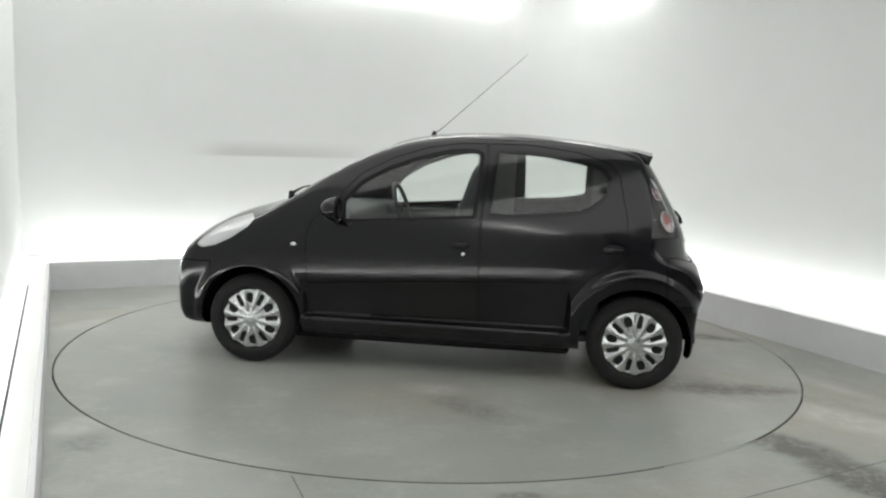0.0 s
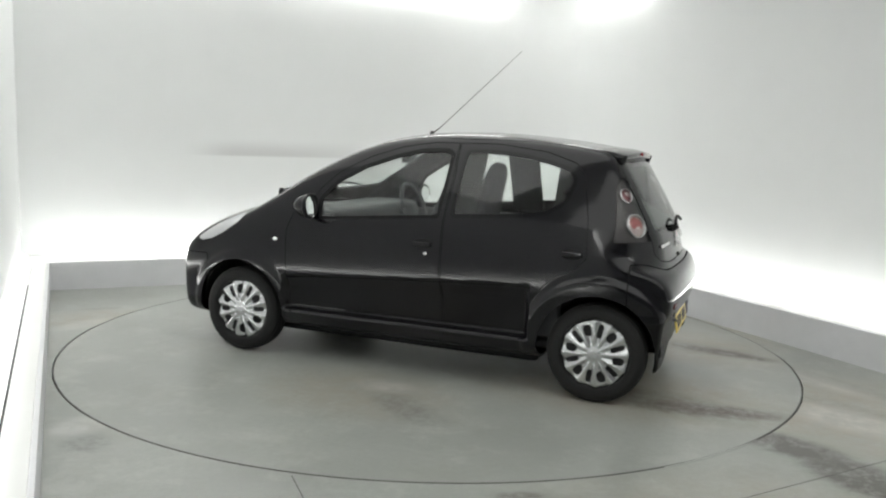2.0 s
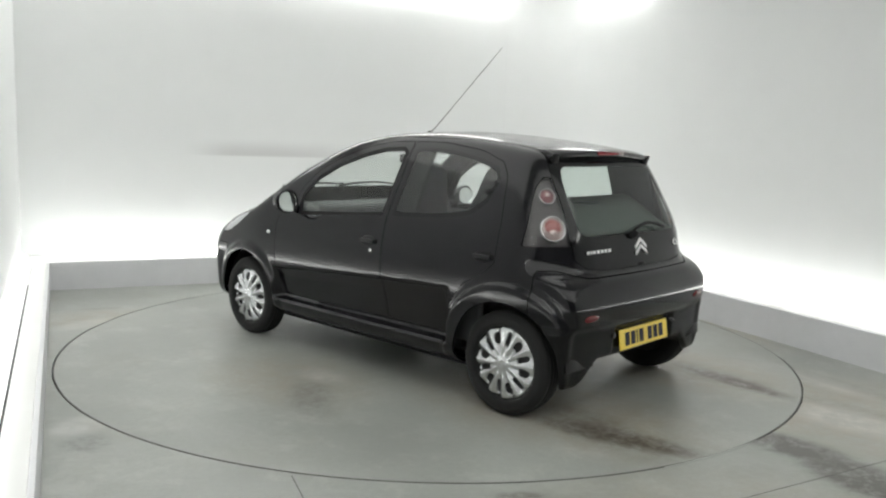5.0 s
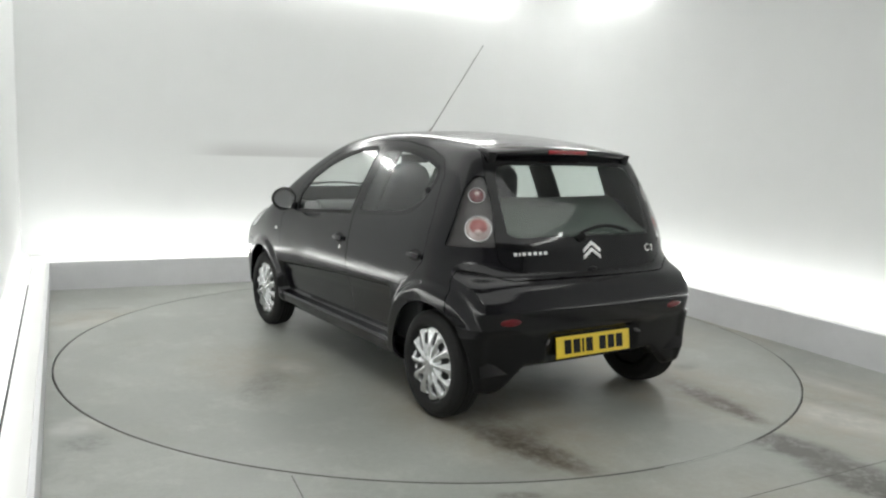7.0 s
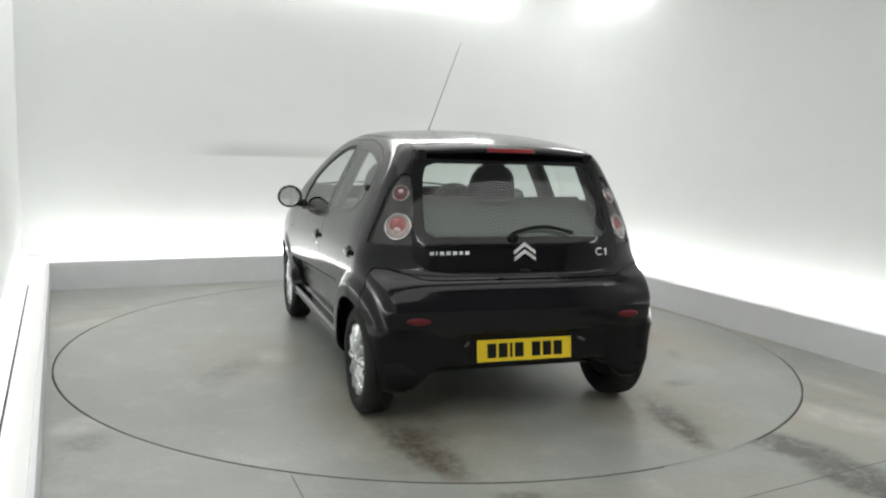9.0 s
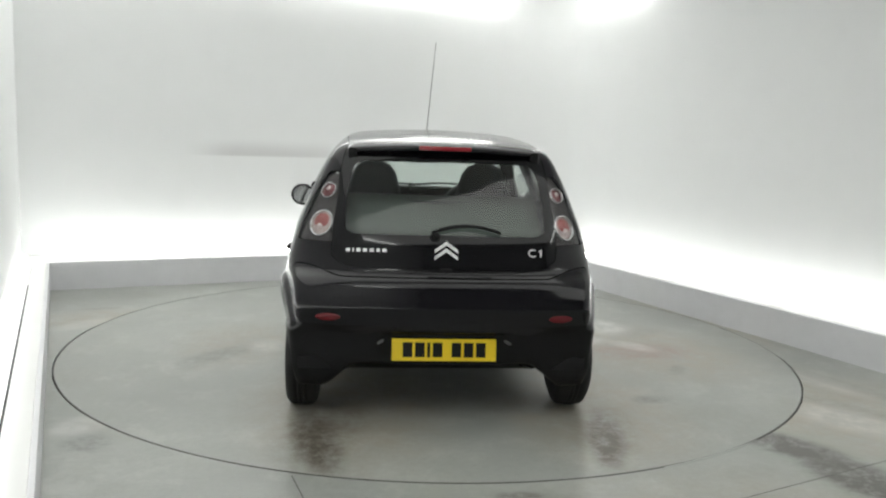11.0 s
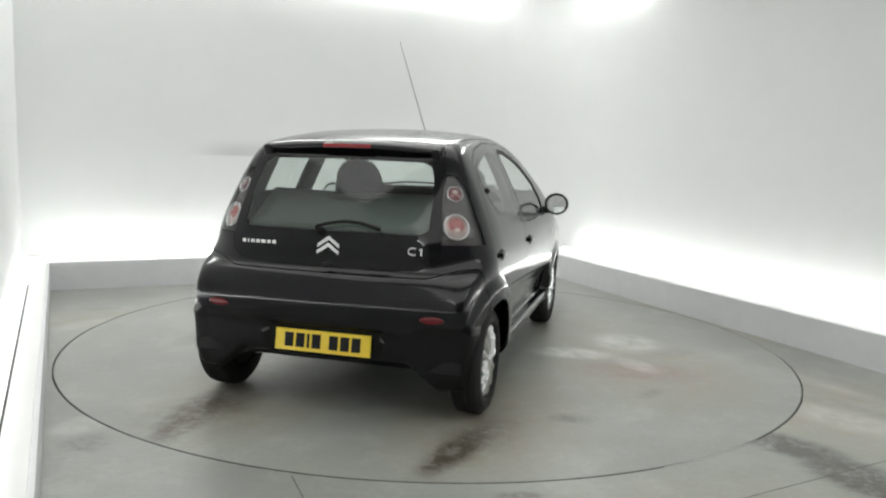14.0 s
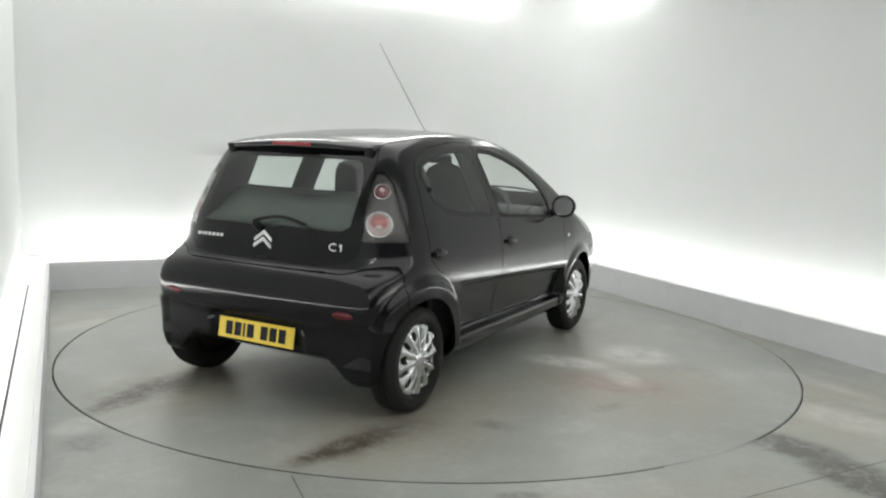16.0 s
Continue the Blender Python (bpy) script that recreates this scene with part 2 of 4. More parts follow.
# ---------------------------------------------------------------- the bay
def build_bay():
    # floor sheet with the round opening of the turntable
    seg, r0 = 180, TABLE_R + 0.007
    bm = bmesh.new()
    inner, lower, outer = [], [], []
    for i in range(seg):
        a = 2 * math.pi * i / seg
        c, s = math.cos(a), math.sin(a)
        reach = min((A_RIGHT + 0.02) / c if c > 0 else (A_LEFT - 0.02) / c if c < 0 else 1e9,
                    (B_BACK + 0.02) / s if s > 0 else (W_FRONT / s if s < 0 else 1e9))
        cx, cy = TABLE_BAY.x + r0 * c, TABLE_BAY.y + r0 * s
        reach = max(reach, math.hypot(cx, cy) + 0.006)
        inner.append(bm.verts.new((cx, cy, 0)))
        lower.append(bm.verts.new((cx, cy, -0.06)))
        outer.append(bm.verts.new((reach * c, reach * s, 0)))
    for i in range(seg):
        j = (i + 1) % seg
        bm.faces.new((inner[i], inner[j], outer[j], outer[i]))
        bm.faces.new((lower[i], lower[j], inner[j], inner[i]))
    for sa in (A_LEFT - 0.02, A_RIGHT + 0.02):       # corners between the last rays
        for sb in (B_BACK + 0.02, W_FRONT):
            near = sorted(outer, key=lambda v: (v.co.x - sa) ** 2 + (v.co.y - sb) ** 2)[:2]
            bm.faces.new((near[0], near[1], bm.verts.new((sa, sb, 0))))
    floor = part("floor", bm, FLOOR)
    # object space of the floor stays the world's, so that its stains lie where they are
    floor.data.transform(bay)
    tagged(floor, "worn grey painted concrete floor with dark scuffs", "floor", kind="structure")
    pit = part("pit", lathe([(0.01, -0.3), (TABLE_R + 0.2, -0.3), (TABLE_R + 0.2, -0.061)], 64, "z"), DARK)
    pit.matrix_basis = Matrix.Translation(TABLE_AT)
    # floor-coloured lips that cover stretches of the gap round the deck
    for a0, a1 in ((-64.5, -48.5), (-7.0, 17.0)):
        bm = bmesh.new()
        n = int((a1 - a0) * 1.5)
        rows = []
        for i in range(n + 1):
            a = radians(a0 + (a1 - a0) * i / n)
            ends = min(1.0, 4.0 * min(i, n - i) / n) * 0.007
            rows.append([bm.verts.new((TABLE_AT.x + r * math.cos(a), TABLE_AT.y + r * math.sin(a), z)) for r, z in
                         ((r0 - 0.003 - ends, 0.0006), (r0 - 0.003 - ends * 0.6, 0.0018), (r0 + 0.004, 0.0018), (r0 + 0.009, -0.001))])
        for p, q in zip(rows, rows[1:]):
            for k in range(3):
                bm.faces.new((p[k], q[k], q[k + 1], p[k + 1]))
        tagged(part("floor_lip", bm, FLOOR, None, "", True), "floor-coloured lip over a stretch of the gap round the turntable", "floor lip", kind="structure")
    tagged(pit, "dark pit below the turntable", "pit", kind="structure")
    # joints in the floor
    for p, q in (((-0.556, -2.385), (-0.40, -2.78)), ((1.20, -2.545), (2.62, -1.785))):
        d = Vector((q[0] - p[0], q[1] - p[1], 0))
        j = part("floor_joint", box(0, d.length, -0.0025, 0.0025, -0.004, 0.0008), EDGE)
        j.matrix_basis = Matrix.Translation((p[0], p[1], 0)) @ Matrix.Rotation(math.atan2(d.y, d.x), 4, "Z")
        tagged(j, "thin dark joint in the concrete floor", "joint", kind="structure")
    t = 0.15
    h0, h1 = -0.3, CEIL
    structure(part("wall_back", box(W_LEFT - t, W_RIGHT + t, W_BACK, W_BACK + t, h0, h1 + 0.1), BANDED), "white painted back wall with a long grey band", "wall")
    structure(part("wall_left", box(W_LEFT - t, W_LEFT, W_FRONT, W_BACK, h0, h1 + 0.1), WALL), "plain white painted side wall", "wall")
    structure(part("wall_right", box(W_RIGHT, W_RIGHT + t, W_FRONT, W_BACK, h0, h1 + 0.1), WALL), "plain white painted side wall", "wall")
    structure(part("wall_front", box(W_LEFT - t, W_RIGHT + t, W_FRONT - t, W_FRONT, h0, h1 + 0.1), DOORGREY), "plain grey wall at the entrance", "wall")
    structure(part("ceiling", box(W_LEFT, W_RIGHT, W_FRONT, W_BACK, CEIL, CEIL + 0.1), CEILING), "grey-white ceiling", "ceiling")
    # plinth boards and the lit ledge behind them
    tb = 0.022
    bv = 0.003
    structure(part("plinth_back", box(A_LEFT - tb, A_RIGHT + tb, B_BACK, B_BACK + tb, -0.02, PLINTH_H, bv), PLINTH), "low pale grey plinth board round the bay", "plinth")
    structure(part("plinth_left", box(A_LEFT - tb, A_LEFT, W_FRONT + 0.01, B_BACK - 0.001, -0.02, PLINTH_H, bv), PLINTH), "low pale grey plinth board round the bay", "plinth")
    structure(part("plinth_right", box(A_RIGHT, A_RIGHT + tb, W_FRONT + 0.01, B_BACK - 0.001, -0.02, PLINTH_H, bv), PLINTH), "low pale grey plinth board round the bay", "plinth")
    z0, z1 = PLINTH_H - 0.03, PLINTH_H - 0.004
    structure(part("ledge_back", box(W_LEFT + 0.002, W_RIGHT - 0.002, B_BACK + tb + 0.002, W_BACK - 0.002, z0, z1), LEDGE), "white ledge at the foot of the wall", "ledge")
    structure(part("ledge_right", box(A_RIGHT + tb + 0.002, W_RIGHT - 0.002, W_FRONT + 0.5, B_BACK + tb, z0, z1), LEDGE), "white ledge at the foot of the wall", "ledge")
    structure(part("ledge_left", box(W_LEFT + 0.109, A_LEFT - tb - 0.002, W_FRONT + 0.5, B_BACK + tb, z0, z1), LEDGE), "white ledge at the foot of the wall", "ledge")
    structure(part("ledge_left_strip", box(W_LEFT + 0.002, W_LEFT + 0.100, W_FRONT + 0.5, B_BACK + tb, z0, z1), LEDGE), "white ledge beside the wall", "ledge")
    structure(part("ledge_joint", box(W_LEFT + 0.0995, W_LEFT + 0.1095, W_FRONT + 2.0, 1.61, z0, z1 + 0.001), DARK), "thin dark joint between the ledge panels", "joint")
    # light tubes that lie on the ledges
    for a0, a1, b0, b1 in ((W_LEFT + 0.2, W_RIGHT - 0.75, W_BACK - 0.22, W_BACK - 0.17), (W_RIGHT - 0.22, W_RIGHT - 0.17, W_FRONT + 2.2, W_BACK - 0.75),
                           (W_LEFT + 0.02, W_LEFT + 0.055, W_FRONT + 1.2, W_BACK - 0.25)):
        fixture("light_tube", box(a0, a1, b0, b1, z1 - 0.001, z1 + 0.042, 0.012, 2), TUBE, "long glowing light tube on the ledge", "light tube", "tubes on the ledges")
    # light strips high on the walls, which stop short of the coved corner
    sz0, sz1 = 2.985, 3.11
    for a0, a1, b0, b1 in ((W_LEFT + 0.03, W_RIGHT - 0.66, W_BACK - 0.07, W_BACK + 0.001), (W_RIGHT - 0.07, W_RIGHT + 0.001, 1.35, W_BACK - 0.66),
                           (W_RIGHT - 0.07, W_RIGHT + 0.001, -5.3, -4.0), (W_LEFT - 0.001, W_LEFT + 0.07, -5.5, -4.0)):
        rise = 0.0 if b1 > 0 else 0.045      # those before the turntable are slimmer
        fixture("light_strip", box(a0, a1, b0, b1, sz0 + rise, sz1 - rise * 0.6, 0.01, 2), STRIP, "bright white light strip high on the wall", "light strip", "strips on the walls")
    # broad fill panels added under the unseen ceiling, before and over the turntable
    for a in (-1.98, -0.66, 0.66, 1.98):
        lamp = fixture("fill_panel", box(a - 0.658, a + 0.658, -5.5, -2.75, CEIL - 0.03, CEIL + 0.001, 0.004, 1), WALL, "broad white fill panel added under the unseen ceiling", "ceiling light", "panels of the ceiling")
        part("diffuser", box(a - 0.655, a + 0.655, -5.49, -2.76, CEIL - 0.036, CEIL - 0.0295), FILL, lamp, "glowing face of the fill panel")
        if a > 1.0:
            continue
        lamp = fixture("fill_panel", box(a - 0.658, a + 0.658, -1.9, 1.7, CEIL - 0.03, CEIL + 0.001, 0.004, 1), WALL, "dim white fill panel added over the turntable", "ceiling light", "panels of the ceiling")
        part("diffuser", box(a - 0.655, a + 0.655, -1.89, 1.69, CEIL - 0.036, CEIL - 0.0295), TOP_FILL, lamp, "glowing face of the fill panel")
    # the corner of the back and right walls is coved
    r, k = 0.62, 48
    bm = bmesh.new()
    rows = []
    for i in range(k + 1):
        a = i / k * math.pi / 2
        ca, cb = W_RIGHT - r + r * math.sin(a), W_BACK - r + r * math.cos(a)
        if i == 0:
            ca, cb = ca - 0.001, cb - 0.002
        rows.append([bm.verts.new((ca, cb, z)) for z in (PLINTH_H - 0.004, 1.0, 2.0, CEIL - 0.001)] + [bm.verts.new((W_RIGHT + 0.02, W_BACK + 0.02, z)) for z in (CEIL - 0.001, PLINTH_H - 0.004)])
    for u, w in zip(rows, rows[1:]):
        for q in range(5):
            bm.faces.new((u[q], u[q + 1], w[q + 1], w[q]))
    structure(part("wall_corner", bm, WALL), "white coved corner between two walls", "wall")


build_bay()


def build_turntable():
    ob = empty("turntable")
    part("deck", lathe([(0.002, 0.0), (0.8, 0.0), (1.6, 0.0), (TABLE_R - 0.006, 0.0), (TABLE_R - 0.006, -0.05), (0.002, -0.05)], 180, "z"), TABLE, ob, "worn grey deck with brown tyre stains")
    part("edge_ring", lathe([(TABLE_R - 0.006, -0.05), (TABLE_R - 0.0058, 0.0005), (TABLE_R - 0.002, 0.0005), (TABLE_R, -0.002), (TABLE_R, -0.05)], 180, "z"), EDGE, ob, "thin dark steel edge")
    return tagged(ob, "round grey concrete turntable with brown tyre stains", "turntable")


turntable = build_turntable()


# ---------------------------------------------------------------- the car's skin, as one smooth surface
def ease(x, knots):
    """A smooth curve through (x, value) knots."""
    xs, ys = np.array([k[0] for k in knots], float), np.array([k[1] for k in knots], float)
    d = np.diff(ys) / np.diff(xs)
    m = np.concatenate([[d[0]], np.where(d[:-1] * d[1:] > 0, 2 * d[:-1] * d[1:] / (d[:-1] + d[1:] + 1e-12), 0), [d[-1]]])
    x = np.clip(x, xs[0], xs[-1])
    i = np.clip(np.searchsorted(xs, x, side="right") - 1, 0, len(xs) - 2)
    h = xs[i + 1] - xs[i]
    t = (x - xs[i]) / h
    return (ys[i] * (2 * t**3 - 3 * t**2 + 1) + h * m[i] * (t**3 - 2 * t**2 + t)
            + ys[i + 1] * (3 * t**2 - 2 * t**3) + h * m[i + 1] * (t**3 - t**2))


def step(x, a, b):
    t = np.clip((x - a) / (b - a), 0, 1)
    return t * t * (3 - 2 * t)


WHEEL_X, WHEEL_R = 1.17, 0.278
FLANK = ((0.15, 0.715), (0.22, 0.765), (0.28, 0.792), (0.45, 0.806), (0.60, 0.8175), (0.70, 0.8150), (0.80, 0.8050), (0.88, 0.7900), (0.96, 0.768),
         (1.05, 0.733), (1.15, 0.690), (1.25, 0.642), (1.35, 0.588), (1.43, 0.53), (1.50, 0.46))
SPINE = ((-1.6, 1.345), (-1.25, 1.385), (-1.08, 1.415), (-0.90, 1.441), (-0.71, 1.461), (-0.52, 1.475), (-0.33, 1.482), (-0.14, 1.480), (0.05, 1.470),
         (0.25, 1.440), (0.44, 1.380), (0.64, 1.285), (0.84, 1.168), (0.96, 1.088), (1.04, 1.040), (1.12, 1.008), (1.25, 0.966), (1.45, 0.903), (1.62, 0.82), (1.75, 0.735), (1.9, 0.62))
TAIL = ((0.15, -1.535), (0.24, -1.552), (0.34, -1.556), (0.44, -1.562), (0.50, -1.574), (0.56, -1.585), (0.60, -1.589), (0.64, -1.581), (0.675, -1.572), (0.705, -1.564), (0.724, -1.552), (0.765, -1.502),
        (0.82, -1.488), (0.88, -1.478), (0.97, -1.445), (1.08, -1.388), (1.20, -1.318), (1.33, -1.240), (1.40, -1.195), (1.48, -1.15))
NOSE = ((0.15, 1.76), (0.22, 1.81), (0.32, 1.845), (0.45, 1.850), (0.56, 1.845), (0.66, 1.820), (0.76, 1.765), (0.9, 1.65), (1.5, 1.2))


def skin(x, y, z):
    """Signed distance, nearly: below zero inside the car's shell."""
    y = np.abs(y)
    wide = ease(z, FLANK)
    wide = wide - 0.055 * step(x, 0.95, 1.85) - 0.085 * step(-x, 1.12, 1.62)
    wide = wide - 0.020 * step(-x, 0.95, 1.35) * step(z, 0.74, 0.95)      # the cabin draws in towards the tail
    # the bumper's lower corners stand out a little and drop straight down
    low = step(-x, 1.26, 1.40) * step(-z, -0.525, -0.475)
    wide = wide + low * (0.016 + np.clip(0.800 - ease(z, FLANK), 0, 0.05))
    # scooped doors between the arches, over a sill
    top = 0.592 - 0.055 * x - 0.012 * x * x
    scoop = step(-z, -top, -top + 0.013) * step(z, 0.315, 0.335) * step(-x, -0.845, -0.80) * step(x, -0.80, -0.755)
    wide = wide - scoop * (0.017 + 0.30 * np.clip(top - 0.012 - z, 0, 0.06) + 0.14 * np.clip(top - 0.072 - z, 0, 0.20))
    # flared arches
    for wx, rho0, amp in ((WHEEL_X, 0.362, 0.017), (-WHEEL_X, 0.395, 0.026)):
        rho = np.hypot(x - wx, z - 0.285)
        wide = wide + amp * step(-rho, -rho0 - 0.045, -rho0 + 0.005) * step(z, 0.2, 0.3)
    side = y - wide
    xs = x + 0.17 * y * y
    over = (z - ease(xs, SPINE) + 0.11 * y * y * step(-x, -1.0, 0.0) + (0.10 * y * y) * step(x, 0.9, 1.2)) / np.sqrt(1 + 0.3 * step(x, 0.2, 0.6))
    back = -x + ease(z, TAIL) + (0.06 + 0.05 * step(z, 0.6, 0.8)) * y * y + (0.05 + 1.15 * step(z, 0.64, 0.85)) * np.clip(y - 0.42, 0, None) ** 2
    back = back + 0.010 * step(-z, -0.510, -0.470) * step(-y, -0.72, -0.66)
    # the pale joint between bumper and tailgate, and the plate's recess
    back = back + 0.020 * step(-y, -0.33, -0.29) * step(z, 0.305, 0.325) * step(-z, -0.475, -0.455)
    front = x - ease(z, NOSE) + 0.33 * y * y
    corner = step(-x, 1.22, 1.42)
    under = 0.205 + corner * (0.090 - 0.125 * step(y, 0.42, 0.62)) - z
    k = 0.024
    top5 = np.maximum.reduce([side, over, back, front, under])
    total = sum(np.exp((f - top5) / kk) for f, kk in ((side, k), (over, k), (back, k), (front, 0.03), (under, 0.015)))
    return top5 + k * np.log(total)


def skin_normal(v, h=1e-3):
    e = np.eye(3) * h
    g = np.stack([skin(*(v + e[i]).T) - skin(*(v - e[i]).T) for i in range(3)], 1)
    return g / (np.linalg.norm(g, axis=1, keepdims=True) + 1e-12)


def half_shell(cell=0.0135):
    """The left half of the skin as even quads that lie on it."""
    xs = np.arange(-1.66, 1.93, cell)
    ys = np.arange(0, 66) * cell - 2 * cell
    zs = np.arange(0.13, 1.52, cell)
    val = np.empty((len(xs), len(ys), len(zs)))
    Y, Z = np.meshgrid(ys, zs, indexing="ij")
    for i, x in enumerate(xs):
        val[i] = skin(np.full_like(Y, x), Y, Z)
    neg = val < 0
    c = sum(neg[i:len(xs) - 1 + i, j:len(ys) - 1 + j, k:len(zs) - 1 + k].astype(int) for i in (0, 1) for j in (0, 1) for k in (0, 1))
    live = (c > 0) & (c < 8)
    idx = -np.ones(live.shape, int)
    at = np.argwhere(live)
    idx[live] = np.arange(len(at))
    verts = np.stack([xs[at[:, 0]], ys[at[:, 1]], zs[at[:, 2]]], 1) + cell / 2

    def settle(v, rounds):
        for _ in range(rounds):
            n = skin_normal(v)
            f = skin(*v.T)
            slope = np.abs(skin(*(v + n * 1e-3).T) - skin(*(v - n * 1e-3).T)) / 2e-3
            v = v - n * np.clip(f / np.maximum(slope, 0.3), -0.02, 0.02)[:, None]
        return v
    verts = settle(verts, 4)
    faces = []
    for ax in range(3):
        sl = [slice(None)] * 3
        a, b = list(sl), list(sl)
        a[ax], b[ax] = slice(0, -1), slice(1, None)
        cross = neg[tuple(a)] != neg[tuple(b)]
        o1, o2 = [(1, 2), (2, 0), (0, 1)][ax]
        for p in np.argwhere(cross):
            if p[o1] == 0 or p[o2] == 0 or p[o1] >= live.shape[o1] or p[o2] >= live.shape[o2] or p[ax] >= live.shape[ax]:
                continue
            q = []
            for d1, d2 in ((1, 1), (0, 1), (0, 0), (1, 0)):
                r = p.copy()
                r[o1] -= d1
                r[o2] -= d2
                q.append(idx[tuple(r)])
            if min(q) < 0:
                continue
            faces.append(q if neg[tuple(p)] else q[::-1])
    # smooth the spread of the vertices along the skin, twice
    F = np.array(faces)
    for _ in range(3):
        s, w = np.zeros_like(verts), np.zeros(len(verts))
        for k in range(4):
            for j in (1, 3):
                np.add.at(s, F[:, k], verts[F[:, (k + j) % 4]])
                np.add.at(w, F[:, k], 1)
        ok = w > 7
        verts[ok] = 0.4 * verts[ok] + 0.6 * s[ok] / w[ok][:, None]
        verts = settle(verts, 2)
    return verts, [list(f) for f in faces]


class Panels:
    """A skin that is cut into named regions along lines where a function is zero."""

    def __init__(self, verts, faces):
        self.v = [tuple(p) for p in verts]
        self.f = faces
        self.lab = ["shell"] * len(faces)

    def cut(self, source, fn, inside):
        g = fn(*np.array(self.v).T)
        cross, faces, labs = {}, [], []
        for face, lab in zip(self.f, self.lab):
            if lab != source:
                faces.append(face), labs.append(lab)
                continue
            s = [g[i] < 0 for i in face]
            if all(s):
                faces.append(face), labs.append(inside)
            elif not any(s):
                faces.append(face), labs.append(lab)
            else:
                ins, out = [], []
                for k, i in enumerate(face):
                    j = face[(k + 1) % len(face)]
                    (ins if s[k] else out).append(i)
                    if s[k] != s[(k + 1) % len(face)]:
                        key = (min(i, j), max(i, j))
                        if key not in cross:
                            t = g[i] / (g[i] - g[j])
                            cross[key] = len(self.v)
                            self.v.append(tuple(np.array(self.v[i]) * (1 - t) + np.array(self.v[j]) * t))
                        ins.append(cross[key]), out.append(cross[key])
                for poly, name in ((ins, inside), (out, lab)):
                    if len(poly) > 2:
                        faces.append(poly), labs.append(name)
        self.f, self.lab = faces, labs

    def piece(self, label, mirror, rim=0.012, lift=0.0):
        """Vertices and faces of a region with a turned-in rim; mirror: '', 'flip' (right-hand copy) or 'both'."""
        fs = [f for f, l in zip(self.f, self.lab) if l == label]
        used = sorted({i for f in fs for i in f})
        at = {i: k for k, i in enumerate(used)}
        co = np.array([self.v[i] for i in used])
        fs = [[at[i] for i in f] for f in fs]
        nrm = skin_normal(co)
        co = co + nrm * lift
        if mirror == "both":
            co[np.abs(co[:, 1]) < 1e-4, 1] = 0
        seen = {}
        for f in fs:
            for a, b in zip(f, f[1:] + f[:1]):
                seen[(a, b)] = seen.get((a, b), 0) + 1
        edge = [(a, b) for a, b in seen if (b, a) not in seen]
        if rim:
            verts, inner = [tuple(p) for p in co], {}
            for a, b in edge:
                if mirror == "both" and abs(co[a, 1]) < 1e-3 and abs(co[b, 1]) < 1e-3:
                    continue
                for i in (a, b):
                    if i not in inner:
                        inner[i] = len(verts)
                        verts += [tuple(co[i]), tuple(co[i] - nrm[i] * rim)]
                fs.append([inner[b], inner[a], inner[a] + 1, inner[b] + 1])
            co = np.array(verts)
        if mirror == "flip":
            return co * (1, -1, 1), [f[::-1] for f in fs]
        if mirror == "both":
            n = len(co)
            fs = fs + [[i + n for i in f[::-1]] for f in fs]
            co = np.concatenate([co, co * (1, -1, 1)])
            key, remap, out = {}, [], []
            for p in co:
                k = (round(p[0], 5), round(p[1], 5), round(p[2], 5)) if abs(p[1]) < 1e-4 else None
                if k is not None and k in key:
                    remap.append(key[k])
                else:
                    if k is not None:
                        key[k] = len(out)
                    remap.append(len(out))
                    out.append(p)
            fs = [[remap[i] for i in f] for f in fs]
            fs = [f for f in fs if len(set(f)) == len(f)]
            return np.array(out), fs
        return co, fs


def outline(points, radius=0.0):
    """Signed distance to a closed outline of (u, v) points, its corners rounded."""
    P = np.array(points, float)

    def fn(u, v):
        q = np.stack([u, v], 1)
        d = np.full(len(q), 1e9)
        inside = np.zeros(len(q), bool)
        for a, b in zip(P, np.roll(P, -1, 0)):
            e, w = b - a, q - a
            t = np.clip((w @ e) / (e @ e), 0, 1)
            d = np.minimum(d, np.hypot(*(w - t[:, None] * e).T))
            c = (a[1] > q[:, 1]) != (b[1] > q[:, 1])
            with np.errstate(divide="ignore", invalid="ignore"):
                inside ^= c & (q[:, 0] < (b[0] - a[0]) * (q[:, 1] - a[1]) / (b[1] - a[1]) + a[0])
        return np.where(inside, -d, d) - radius
    return fn


def flank(points, radius=0.0, grow=0.0, ymin=0.4):
    f = outline(points, radius)
    return lambda x, y, z: np.maximum(f(x, z) - grow, ymin - y)


def rear(points, radius=0.0, grow=0.0):
    f = outline(points, radius)
    return lambda x, y, z: np.maximum(f(y, z) - grow, x + 1.0)


def above(points, radius=0.0, grow=0.0, zmin=0.8):
    f = outline(points, radius)
    return lambda x, y, z: np.maximum(f(x + 0.17 * y * y, y) - grow, zmin - z)


FRONT_WINDOW = ((0.575, 0.93), (0.585, 1.035), (0.49, 1.145), (0.33, 1.237), (0.14, 1.305), (-0.03, 1.345), (-0.18, 1.352), (-0.215, 1.335), (-0.205, 1.12), (-0.19, 0.985))
REAR_WINDOW = ((-0.30, 0.995), (-0.305, 1.12), (-0.325, 1.345), (-0.46, 1.352), (-0.62, 1.340), (-0.82, 1.305), (-0.94, 1.27), (-0.975, 1.22), (-0.94, 1.11), (-0.85, 1.048), (-0.70, 1.022))
FRONT_DOOR = ((0.80, 0.335), (0.815, 0.83), (0.78, 0.93), (0.66, 1.00), (0.62, 1.09), (0.50, 1.21), (0.32, 1.305), (0.12, 1.372), (-0.08, 1.405), (-0.245, 1.408), (-0.255, 1.2), (-0.238, 0.95), (-0.242, 0.6), (-0.25, 0.335))
